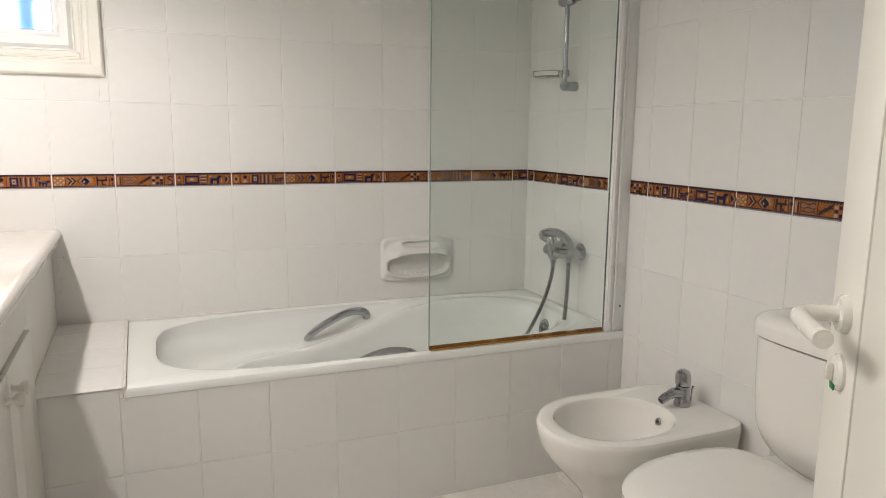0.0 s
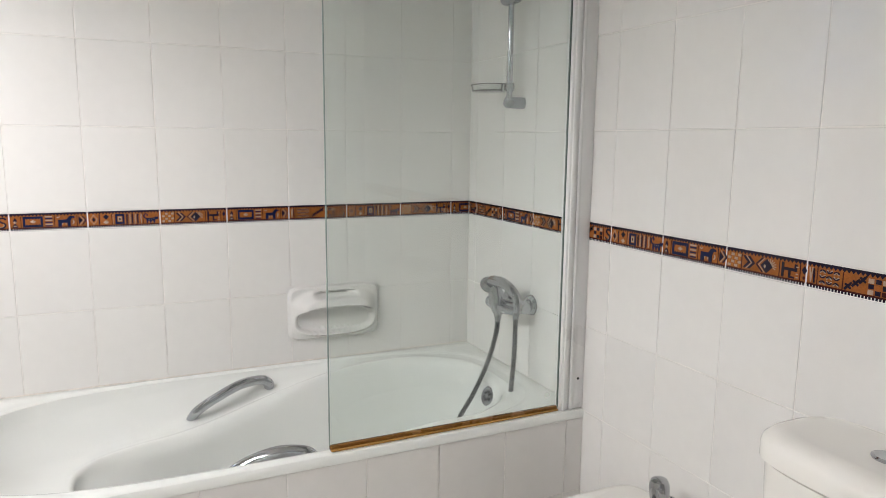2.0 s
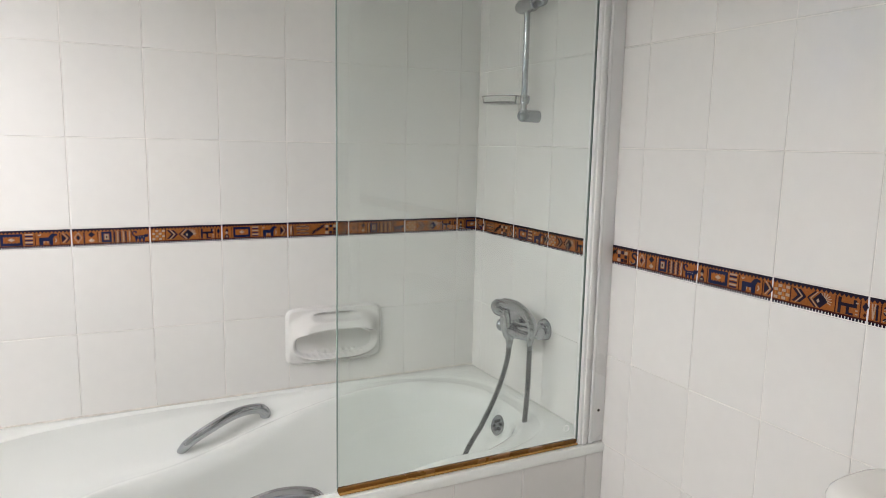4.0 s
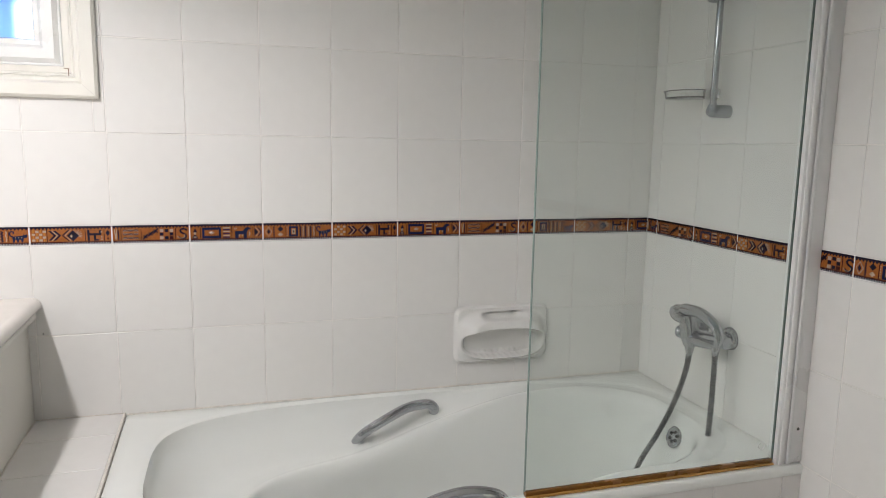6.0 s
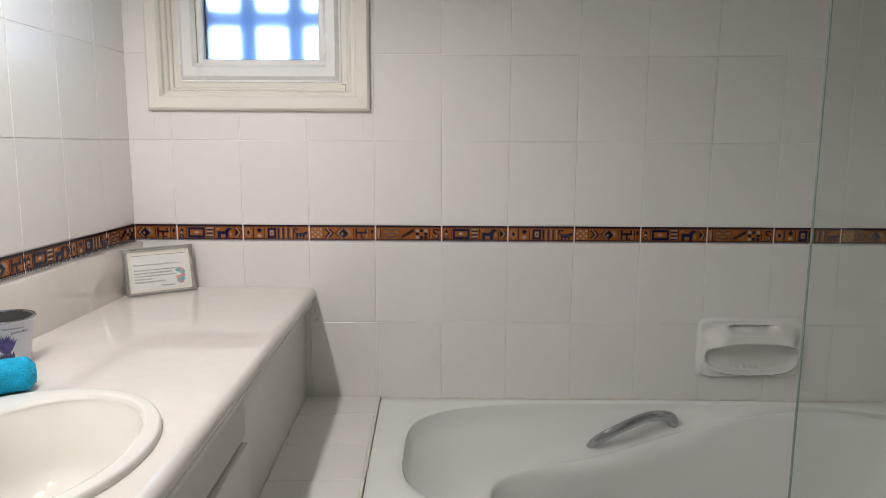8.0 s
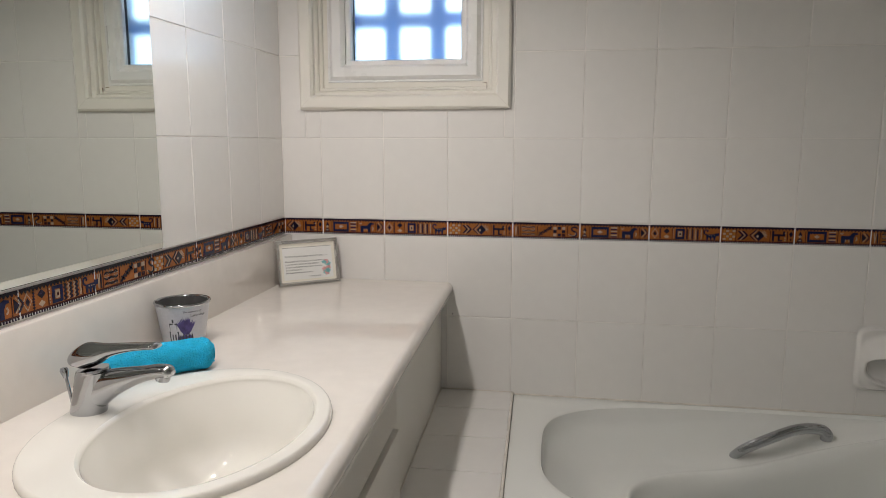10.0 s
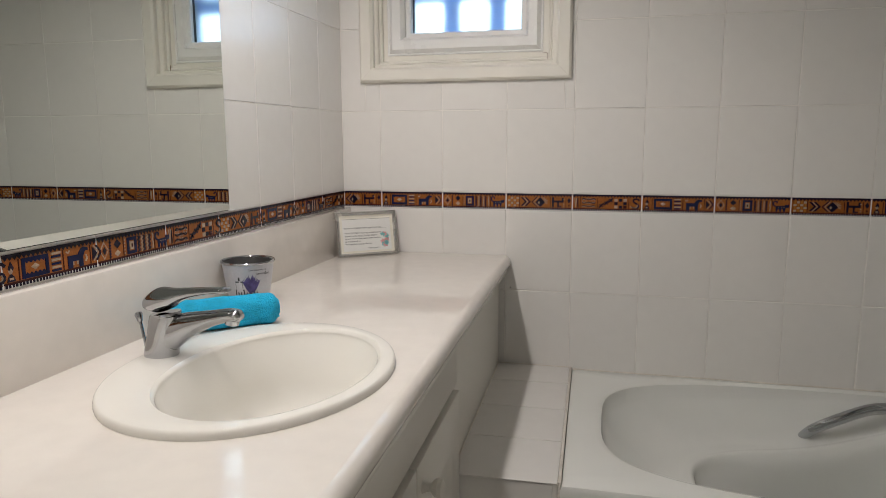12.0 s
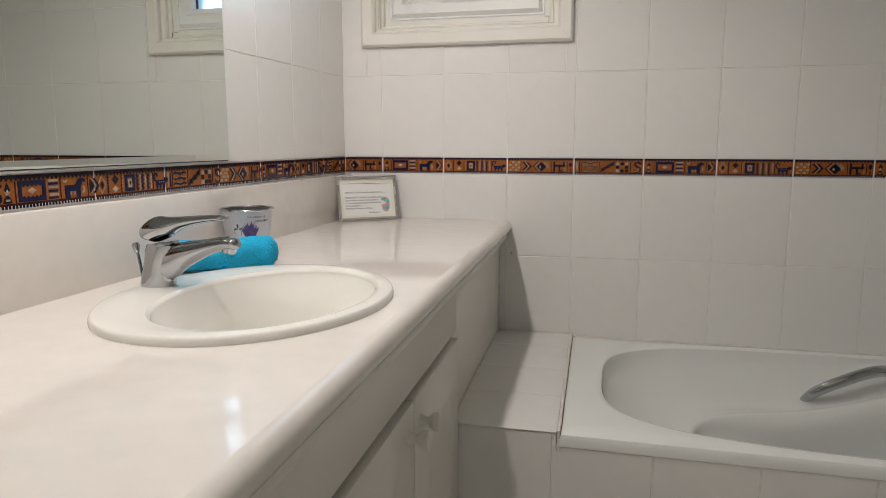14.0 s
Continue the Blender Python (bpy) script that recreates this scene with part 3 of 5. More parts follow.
# ---- bidet, toilet ----
def bidet():
    b = thing("bidet", (1.42, 1.825, 0.0), "white ceramic pedestal bidet beside the bath", "bidet")
    n = 64
    cy = 1.825

    def ring(x0, x1, hw, z, p=2.3):
        """A D-shaped outline, round towards -x and straight at the wall."""
        cx = x0 + hw * 1.25
        out = []
        for k in range(n):
            a = 2 * math.pi * k / n
            c, s = math.cos(a), math.sin(a)
            q = 2.15 if c < 0 else 9.0
            px, py = math.copysign(abs(c) ** (2 / q), c), math.copysign(abs(s) ** (2 / q), s)
            out.append(Vector((cx + px * ((x1 - cx) if c > 0 else (cx - x0)), cy + py * hw, z)))
        return out
    X1 = RIGHT - 0.008
    keys = [ring(1.275, X1, 0.112, 0.0), ring(1.275, X1, 0.112, 0.02), ring(1.270, X1, 0.106, 0.14), ring(1.205, X1, 0.140, 0.225), ring(1.142, X1, 0.182, 0.30), ring(1.122, X1, 0.193, 0.350), ring(1.118, X1, 0.195, 0.378), ring(1.124, X1, 0.190, 0.391)]
    cols = [spline([k[i] for k in keys], 4) for i in range(n)]
    rings = [[c[j] for c in cols] for j in range(len(cols[0]))]
    inn = lambda x0, x1, hw, z: oval((x0 + x1) / 2, cy, (x1 - x0) / 2, hw, z, n, 2.2)
    rings.append(ring(1.144, X1 - 0.012, 0.177, 0.395))
    keys = [inn(1.165, 1.535, 0.150, 0.393), inn(1.170, 1.530, 0.145, 0.386), inn(1.180, 1.515, 0.135, 0.34), inn(1.22, 1.48, 0.10, 0.27), inn(1.30, 1.42, 0.05, 0.245), inn(1.34, 1.38, 0.015, 0.243)]
    cols = [spline([k[i] for k in keys], 4) for i in range(n)]
    rings += [[c[j] for c in cols] for j in range(len(cols[0]))]
    part("bowl", loft(rings, True, True, True), CERAMIC, b)
    part("overflow_hole", lathe([(0, 0), (0.011, 0), (0.012, 0.003), (0.007, 0.004), (0.007, 0.002), (0, 0.002)], (1.516, cy, 0.352), (-0.9, 0, 0.35), 18), CHROME, b)
    # Dark disc: the overflow opening's shade is put into its colour.
    part("overflow_shade", lathe([(0, 0), (0.0065, 0), (0.0065, 0.0042), (0, 0.0043)], (1.516, cy, 0.352), (-0.9, 0, 0.35), 14), DARK, b)
    t = thing("bidet_tap", (1.60, cy, 0.395), "chrome bidet mixer tap with swivel nozzle", "tap")
    z, tx = 0.394, 1.602
    part("tap_body", lathe([(0, 0), (0.0255, 0), (0.026, 0.006), (0.0225, 0.02), (0.0225, 0.055), (0.021, 0.062), (0, 0.064)], (tx, cy, z), (0, 0, 1), 28), CHROME, t)
    part("lever_knob", lathe([(0, 0), (0.022, 0), (0.0235, 0.004), (0.0235, 0.03), (0.019, 0.042), (0.009, 0.048), (0, 0.049)], (tx, cy, z + 0.066), (-0.08, 0, 1), 28), CHROME, t)
    pts = spline([(tx - 0.008, cy, z + 0.040), (tx - 0.036, cy, z + 0.043), (tx - 0.062, cy, z + 0.036)], 6)
    part("spout", tube(pts, [0.0185 - 0.0055 * i / (len(pts) - 1) for i in range(len(pts))], 18), CHROME, t)
    nz = part("nozzle", tube([(tx - 0.058, cy, z + 0.037), (tx - 0.066, cy, z + 0.033), (tx - 0.083, cy, z + 0.024)], [0.0125, 0.0145, 0.0120], 18), CHROME, t)
    # Dark cap paints the shade inside the nozzle's mouth.
    part("nozzle_hole_shade", lathe([(0, 0), (0.0090, 0), (0.0090, 0.0008), (0, 0.0008)], (tx - 0.0831, cy, z + 0.0239), (-0.88, 0, -0.47), 16), DARK, nz)
    part("pop_up_rod", tube([(tx + 0.033, cy, z), (tx + 0.036, cy, z + 0.042), (tx + 0.040, cy, z + 0.056)], [0.0025, 0.0028, 0.005], 10), CHROME, t)


bidet()


def toilet():
    t = thing("toilet", (1.40, 1.30, 0.0), "white close-coupled toilet with its lid down", "toilet")
    n = 64
    cy = 1.305

    def ring(x0, x1, hw, z, q1=2.2, q2=3.6):
        cx = x0 + hw * 1.3
        out = []
        for k in range(n):
            a = 2 * math.pi * k / n
            c, s = math.cos(a), math.sin(a)
            q = q1 if c < 0 else q2
            px, py = math.copysign(abs(c) ** (2 / q), c), math.copysign(abs(s) ** (2 / q), s)
            out.append(Vector((cx + px * ((x1 - cx) if c > 0 else (cx - x0)), cy + py * hw, z)))
        return out
    X1 = RIGHT - 0.012
    keys = [ring(1.24, X1, 0.105, 0.0), ring(1.245, X1, 0.10, 0.03), ring(1.24, X1, 0.098, 0.15), ring(1.15, X1, 0.13, 0.26), ring(1.065, X1, 0.172, 0.345), ring(1.05, X1, 0.180, 0.385), ring(1.055, X1, 0.178, 0.395)]
    cols = [spline([k[i] for k in keys], 4) for i in range(n)]
    part("pan", loft([[c[j] for c in cols] for j in range(len(cols[0]))], True, True, True), CERAMIC, t)
    keys = [ring(1.045, 1.475, 0.183, 0.397), ring(1.040, 1.475, 0.186, 0.403), ring(1.041, 1.475, 0.186, 0.412), ring(1.046, 1.472, 0.182, 0.416)]
    part("seat", loft(keys, True, True, True), SEAT, t, "white plastic seat")
    keys = [ring(1.046, 1.475, 0.184, 0.418), ring(1.036, 1.478, 0.190, 0.423), ring(1.036, 1.478, 0.190, 0.434), ring(1.048, 1.472, 0.181, 0.444), ring(1.085, 1.455, 0.155, 0.450), ring(1.18, 1.40, 0.07, 0.453)]
    part("lid", loft(keys, True, True, True), SEAT, t, "closed white plastic lid")

    def tank(x0, y, hw, z, p=3.6):
        return oval((x0 + X1) / 2, y, (X1 - x0) / 2, hw, z, n, p)
    keys = [tank(1.555, cy, 0.10, 0.40), tank(1.525, cy, 0.150, 0.43), tank(1.500, cy, 0.182, 0.485), tank(1.492, cy, 0.192, 0.56), tank(1.488, cy, 0.197, 0.722)]
    cols = [spline([k[i] for k in keys], 5) for i in range(n)]
    part("cistern", loft([[c[j] for c in cols] for j in range(len(cols[0]))], True, True, True), CERAMIC, t)
    keys = [tank(1.486, cy, 0.199, 0.7255), tank(1.479, cy, 0.204, 0.730), tank(1.479, cy, 0.204, 0.757), tank(1.483, cy, 0.201, 0.768), tank(1.493, cy, 0.192, 0.778), tank(1.510, cy, 0.178, 0.783), tank(1.524, cy, 0.165, 0.7815), tank(1.58, cy, 0.06, 0.7815)]
    lid = part("cistern_lid", loft(keys, True, True, True), CERAMIC, t)
    part("flush_button", lathe([(0, 0), (0.026, 0), (0.027, 0.003), (0.022, 0.005), (0.019, 0.004), (0, 0.0045)], (1.590, cy + 0.01, 0.7812), (0, 0, 1), 28), CHROME, lid, "chrome push button")


toilet()


# ---- door ----
def door():
    d = thing("door_1", (0.585, 0.315, 0.0), "ivory painted bathroom door standing open", "door", kind="structure")
    hinge = Vector((0.585, 0.325, 0))
    m = Matrix.Translation(hinge) @ Matrix.Rotation(radians(-36), 4, "Z")   # local +y runs from hinge to free edge, -x faces the room side

    def put(name, bm, mat, parent, label=""):
        bmesh.ops.transform(bm, matrix=m, verts=bm.verts)
        return part(name, bm, mat, parent, label)
    W = 0.70
    bm = boxes((0.006, 0.040, 0.0, W - 0.004, 0.008, 2.03), bevel=0.003)
    put("leaf", bm, DOOR_PAINT, d)
    fr = boxes((0.0, 0.006, 0.0, 0.105, 0.008, 2.03), (0.0, 0.006, W - 0.112, W - 0.004, 0.008, 2.03), (0.0, 0.006, 0.105, W - 0.112, 0.008, 0.2), (0.0, 0.006, 0.105, W - 0.112, 1.92, 2.03), bevel=0.002)
    put("stile_frame", fr, DOOR_PAINT, d)
    put("panel", boxes((0.001, 0.0065, 0.109, W - 0.116, 0.204, 1.916), bevel=0.002), DOOR_PAINT, d)
    hy, hz = W - 0.062, 0.985
    r = put("handle_rose", lathe([(0, 0), (0.0255, 0), (0.0255, 0.005), (0.0225, 0.010), (0.0, 0.011)], (0.0, hy, hz), (-1, 0, 0), 28), HANDLE_PLASTIC, d, "ivory nylon rose")
    pts = spline([(-0.006, hy, hz), (-0.034, hy, hz), (-0.053, hy - 0.006, hz - 0.001), (-0.060, hy - 0.024, hz - 0.002), (-0.060, hy - 0.065, hz - 0.003), (-0.058, hy - 0.118, hz - 0.004)], 5)
    put("lever", tube(pts, [0.0105] * 6 + [0.0115] * (len(pts) - 6), 18), HANDLE_PLASTIC, r, "ivory nylon lever handle")
    lk = put("lock_rose", lathe([(0, 0), (0.0245, 0), (0.0245, 0.004), (0.0215, 0.008), (0.0, 0.009)], (0.0, hy, hz - 0.078), (-1, 0, 0), 28), HANDLE_PLASTIC, d, "ivory lock rose with green indicator")
    put("thumb_turn", boxes((-0.018, -0.008, hy - 0.005, hy + 0.005, hz - 0.089, hz - 0.067), bevel=0.003), HANDLE_PLASTIC, lk)
    put("indicator", boxes((-0.0105, -0.008, hy - 0.012, hy + 0.004, hz - 0.100, hz - 0.092), bevel=0.001), GREEN_MARK, lk)
    f = thing("door_frame", (0.23, 0.24, 0.0), "ivory painted door frame", "door frame", kind="structure")
    part("jamb", boxes((0.572, 0.60, FRONT - 0.135, FRONT + 0.008, 0, 2.06), bevel=0.003), DOOR_PAINT, f)
    part("jamb", boxes((-0.14, -0.112, FRONT - 0.135, FRONT + 0.012, 0, 2.06), bevel=0.003), DOOR_PAINT, f)
    part("head", boxes((-0.112, 0.572, FRONT - 0.135, FRONT + 0.012, 2.035, 2.06), bevel=0.003), DOOR_PAINT, f)


door()


# ---- fittings above the bath ----
def soap_dish():
    """A moulded ceramic dish: a relief over a grid, with a bowl, a grab slot and ribs."""
    x0, x1, z0, z1 = 0.996, 1.327, 0.584, 0.775
    nx, nz = 130, 84
    cx, cz = (x0 + x1) / 2, (z0 + z1) / 2

    def step(e0, e1, v):
        u = min(1.0, max(0.0, (v - e0) / (e1 - e0)))
        return u * u * (3 - 2 * u)

    def pill(x, z, ax, az, px, pz, power):
        return (abs((x - px) / ax) ** power + abs((z - pz) / az) ** power) ** (1 / power)

    rows = []
    for j in range(nz + 1):
        row = []
        for i in range(nx + 1):
            x, z = x0 + (x1 - x0) * i / nx, z0 + (z1 - z0) * j / nz
            edge = pill(x, z, (x1 - x0) / 2, (z1 - z0) / 2, cx, cz, 9.0)
            d = 0.012 * (1 - step(0.93, 1.0, edge))
            swell = pill(x, z, 0.158, 0.086, cx, cz - 0.004, 3.5)
            d += 0.050 * (1 - step(0.66, 1.03, swell)) * (1.0 - 0.35 * step(cz + 0.02, z1, z))
            bowl = pill(x, z, 0.140, 0.050, cx, cz - 0.024, 2.8)
            d -= 0.062 * (1 - step(0.84, 1.05, bowl))
            slot = pill(x, z, 0.078, 0.0125, cx, cz + 0.064, 3.2)
            d -= 0.030 * (1 - step(0.55, 1.15, slot))
            if bowl < 0.98 and z < cz - 0.048:
                d += 0.006 * (0.5 + 0.5 * math.cos((x - cx + 0.4 * z) * 2 * math.pi / 0.021)) * step(cz - 0.048, cz - 0.066, z)
            row.append(Vector((x, BACK - 0.001 - max(d, 0.0), z)))
        rows.append(row)
    dish = single("soap_dish", loft(rows, False), DISH, "white ceramic soap dish with grab slot on the wall", "soap dish")
    dish.data.set_sharp_from_angle(angle=radians(80))


soap_dish()


def mixer():
    m = thing("bath_mixer", (RIGHT, 2.56, 0.745), "chrome wall bath mixer with a hand shower resting on it", "mixer tap")
    for y in (2.545, 2.675):
        part("wall_flange", lathe([(0, 0), (0.034, 0), (0.033, 0.006), (0.024, 0.016), (0.016, 0.020), (0.016, 0.05), (0, 0.05)], (RIGHT, y, 0.752), (-1, 0, 0), 28), CHROME, m)
    part("mixer_body", tube(spline([(1.645, 2.500, 0.752), (1.640, 2.525, 0.752), (1.632, 2.57, 0.748), (1.628, 2.62, 0.745), (1.640, 2.690, 0.750)], 4), [0.018] * 4 + [0.021] * 9 + [0.019] * 4, 20), CHROME, m)
    part("cartridge", tube([(1.612, 2.612, 0.712), (1.609, 2.614, 0.722), (1.605, 2.618, 0.750), (1.602, 2.622, 0.785), (1.600, 2.626, 0.806)], [0.014, 0.021, 0.026, 0.025, 0.019], 22), CHROME, m)
    part("diverter", lathe([(0, 0), (0.012, 0), (0.018, 0.010), (0.0195, 0.020), (0.016, 0.026), (0, 0.028)], (1.604, 2.632, 0.752), (-0.45, 0.88, -0.05), 24), GREY_METAL, m, "round grey control knob")
    for y, z in ((2.612, 0.688), (2.499, 0.722)):
        part("hose_nut", lathe([(0, 0), (0.009, 0), (0.010, 0.010), (0.0125, 0.013), (0.0125, 0.030), (0, 0.030)], (1.606, y, z), (0, 0, 1), 16), CHROME, m)
    part("shower_holder", tube([(1.610, 2.615, 0.742), (1.605, 2.595, 0.742), (1.604, 2.560, 0.740), (1.604, 2.525, 0.743), (1.606, 2.506, 0.746)], [0.014, 0.017, 0.014, 0.012, 0.008], 18), CHROME, m)
    h = part("hand_shower", tube(spline([(1.606, 2.499, 0.745), (1.604, 2.486, 0.772), (1.602, 2.496, 0.800), (1.600, 2.532, 0.819), (1.598, 2.580, 0.828), (1.595, 2.630, 0.824)], 6),
                                 [0.0115 + 0.004 * i / 12 for i in range(13)] + [0.0155 + 0.0065 * i / 17 for i in range(18)], 20, flat=0.80), CHROME, m, "grey chrome hand shower")
    part("shower_head", lathe([(0, 0), (0.026, 0.0), (0.031, 0.005), (0.032, 0.014), (0.027, 0.024), (0.014, 0.031), (0, 0.033)], (1.592, 2.655, 0.797), (0.05, -0.55, 0.85), 28), CHROME, h)
    part("spray_face", lathe([(0, 0), (0.025, 0), (0.026, 0.003), (0, 0.003)], (1.592, 2.6565, 0.7945), (0.05, -0.55, 0.85), 24), DARK, h)
    path = spline([(1.606, 2.612, 0.692), (1.600, 2.614, 0.64), (1.575, 2.622, 0.545), (1.530, 2.630, 0.445), (1.470, 2.634, 0.345), (1.415, 2.610, 0.22), (1.40, 2.560, 0.135), (1.42, 2.49, 0.125), (1.47, 2.44, 0.20),
                   (1.525, 2.425, 0.34), (1.562, 2.450, 0.48), (1.594, 2.484, 0.60), (1.606, 2.499, 0.726)], 60)
    # ribbed metal hose: radius swings along its length
    part("shower_hose", tube(path, [(0.0064, 0.0090, 0.0090, 0.0064)[i % 4] for i in range(len(path))], 10), STEEL, m, "ribbed steel shower hose")


mixer()


def shower_rail():
    r = thing("shower_rail", (RIGHT, 2.635, 1.40), "chrome shower slide rail with a clear soap tray", "shower rail")
    rx, ry = 1.642, 2.634
    part("rod", tube([(rx, ry, 1.395), (rx, ry, 1.985)], 0.0095, 18), CHROME, r)
    for z in (1.400, 1.975):
        part("bracket", tube([(RIGHT, ry - 0.004, z), (RIGHT - 0.012, ry - 0.004, z), (RIGHT - 0.032, ry - 0.002, z), (rx - 0.006, ry, z), (rx - 0.017, ry, z)], [0.019, 0.019, 0.018, 0.0175, 0.009], 20), GREY_METAL, r)
        part("bracket_cap", lathe([(0, 0), (0.0155, 0), (0.016, 0.02), (0.013, 0.03), (0, 0.033)], (rx, ry, z - 0.012), (0, 0, 1), 20), GREY_METAL, r)
    s = part("slider", tube([(rx - 0.002, ry + 0.045, 1.722), (rx, ry + 0.03, 1.722), (rx, ry - 0.035, 1.722), (rx, ry - 0.045, 1.722)], [0.015, 0.021, 0.021, 0.016], 20), CHROME, r)
    part("hook", tube(spline([(rx + 0.004, ry - 0.045, 1.722), (rx + 0.006, ry - 0.070, 1.716), (rx + 0.004, ry - 0.085, 1.728), (rx + 0.002, ry - 0.082, 1.755)], 4), 0.010, 12, flat=0.7), GREY_METAL, s)
    n = 40
    rings = [oval(rx - 0.01, 2.742, 0.050, 0.066, 1.440, n), oval(rx - 0.01, 2.742, 0.055, 0.074, 1.442, n), oval(rx - 0.01, 2.742, 0.060, 0.079, 1.461, n), oval(rx - 0.01, 2.742, 0.063, 0.082, 1.463, n),
             oval(rx - 0.01, 2.742, 0.058, 0.076, 1.461, n), oval(rx - 0.01, 2.742, 0.052, 0.070, 1.445, n)]
    tray = part("soap_tray", loft(rings, True, True, True), CLEAR_PLASTIC, r, "clear plastic soap tray")
    part("tray_clip", boxes((rx - 0.014, rx + 0.012, ry - 0.014, ry + 0.034, 1.436, 1.462), bevel=0.004), CLEAR_PLASTIC, tray)


shower_rail()


# ---- things on the worktop ----
def words(name, text, size, mat, parent, m, align="LEFT"):
    cu = bpy.data.curves.new(name, "FONT")
    cu.body, cu.size, cu.align_x, cu.extrude = text, size, align, 0.0001
    tmp = new(name, cu)
    me = bpy.data.meshes.new_from_object(tmp.evaluated_get(bpy.context.evaluated_depsgraph_get()))
    bpy.data.objects.remove(tmp)
    base = BASES[parent.name]
    me.transform(Matrix.Translation(-base) @ m)
    me.materials.clear()
    me.materials.append(mat)
    ob = new(name, me)
    ob.parent = parent
    BASES[ob.name] = base
    return ob


def notice():
    f = thing("picture_frame", (-0.61, 2.885, CT), "small silver framed printed notice leaning in the corner", "picture frame")
    w, h = 0.196, 0.140
    u = Vector((0.787, 0.617, 0)).normalized()
    back = Vector((-u.y, u.x, 0))
    up = (Vector((0, 0, 1)) * math.cos(radians(12)) + back * math.sin(radians(12))).normalized()
    nrm = u.cross(up)
    o = Vector((-0.612, 2.888, CT + 0.001))
    m = Matrix(((u.x, up.x, nrm.x, o.x), (u.y, up.y, nrm.y, o.y), (u.z, up.z, nrm.z, o.z), (0, 0, 0, 1)))

    def put(name, bm, mat, label=""):
        bmesh.ops.transform(bm, matrix=m, verts=bm.verts)
        return part(name, bm, mat, f, label)
    bm = bmesh.new()
    rings = []
    for z, i in ((-0.012, 0.0), (0.000, 0.0), (0.0025, 0.002), (0.0015, 0.006), (0.0030, 0.008), (-0.001, 0.011), (-0.006, 0.011)):
        rings.append([Vector((-w / 2 + i, i, z)), Vector((w / 2 - i, i, z)), Vector((w / 2 - i, h - i, z)), Vector((-w / 2 + i, h - i, z))])
    put("frame", loft(rings, True, True, False, bm), SILVER_FRAME, "silver metal frame")
    put("mount", boxes((-w / 2 + 0.009, w / 2 - 0.009, 0.009, h - 0.009, -0.008, -0.005)), CARD, "cream card mount")
    put("sheet", boxes((-w / 2 + 0.020, w / 2 - 0.020, 0.018, h - 0.022, -0.006, -0.0046)), PAPER, "white printed sheet")
    put("rule", boxes((-w / 2 + 0.020, w / 2 - 0.020, h - 0.024, h - 0.0228, -0.0056, -0.0043)), SILVER_FRAME)
    at = lambda x, y: m @ Matrix.Translation((x, y, -0.0042))
    words("heading", "Sensitive Cypriot septic system in use.........", 0.0078, INK, f, at(-w / 2 + 0.026, 0.087))
    for k, line in enumerate(("Please DO NOT flush any sanitary items,", "paper towels, wipes, foreign objects", "or too much toilet paper down the loo", "as it will result in", "blockages/drainage problems.")):
        words("text_line", line, 0.0072, INK, f, at(-w / 2 + 0.026, 0.0715 - k * 0.0085))
    words("closing_line", "Thank you :)", 0.0072, INK, f, at(0.000, 0.0235))
    rnd = random.Random(3)
    for k in range(9):
        a = k * 0.7
        cxp, cyp = 0.056 + 0.014 * math.cos(a) * (0.4 + 0.6 * rnd.random()), 0.050 + 0.017 * math.sin(a)
        bm = bmesh.new()
        pts = [Vector((cxp + (0.0095 if q % 2 else 0.006) * math.cos(q * 0.6283 + a), cyp + (0.0095 if q % 2 else 0.006) * math.sin(q * 0.6283 + a), -0.0044 + 0.00003 * k)) for q in range(10)]
        bm.faces.new([bm.verts.new(v) for v in pts])
        put("printed_flower", bm, (PINK_INK, TEAL_INK, PINK_INK, TEAL_INK, PAPER)[k % 5])


notice()


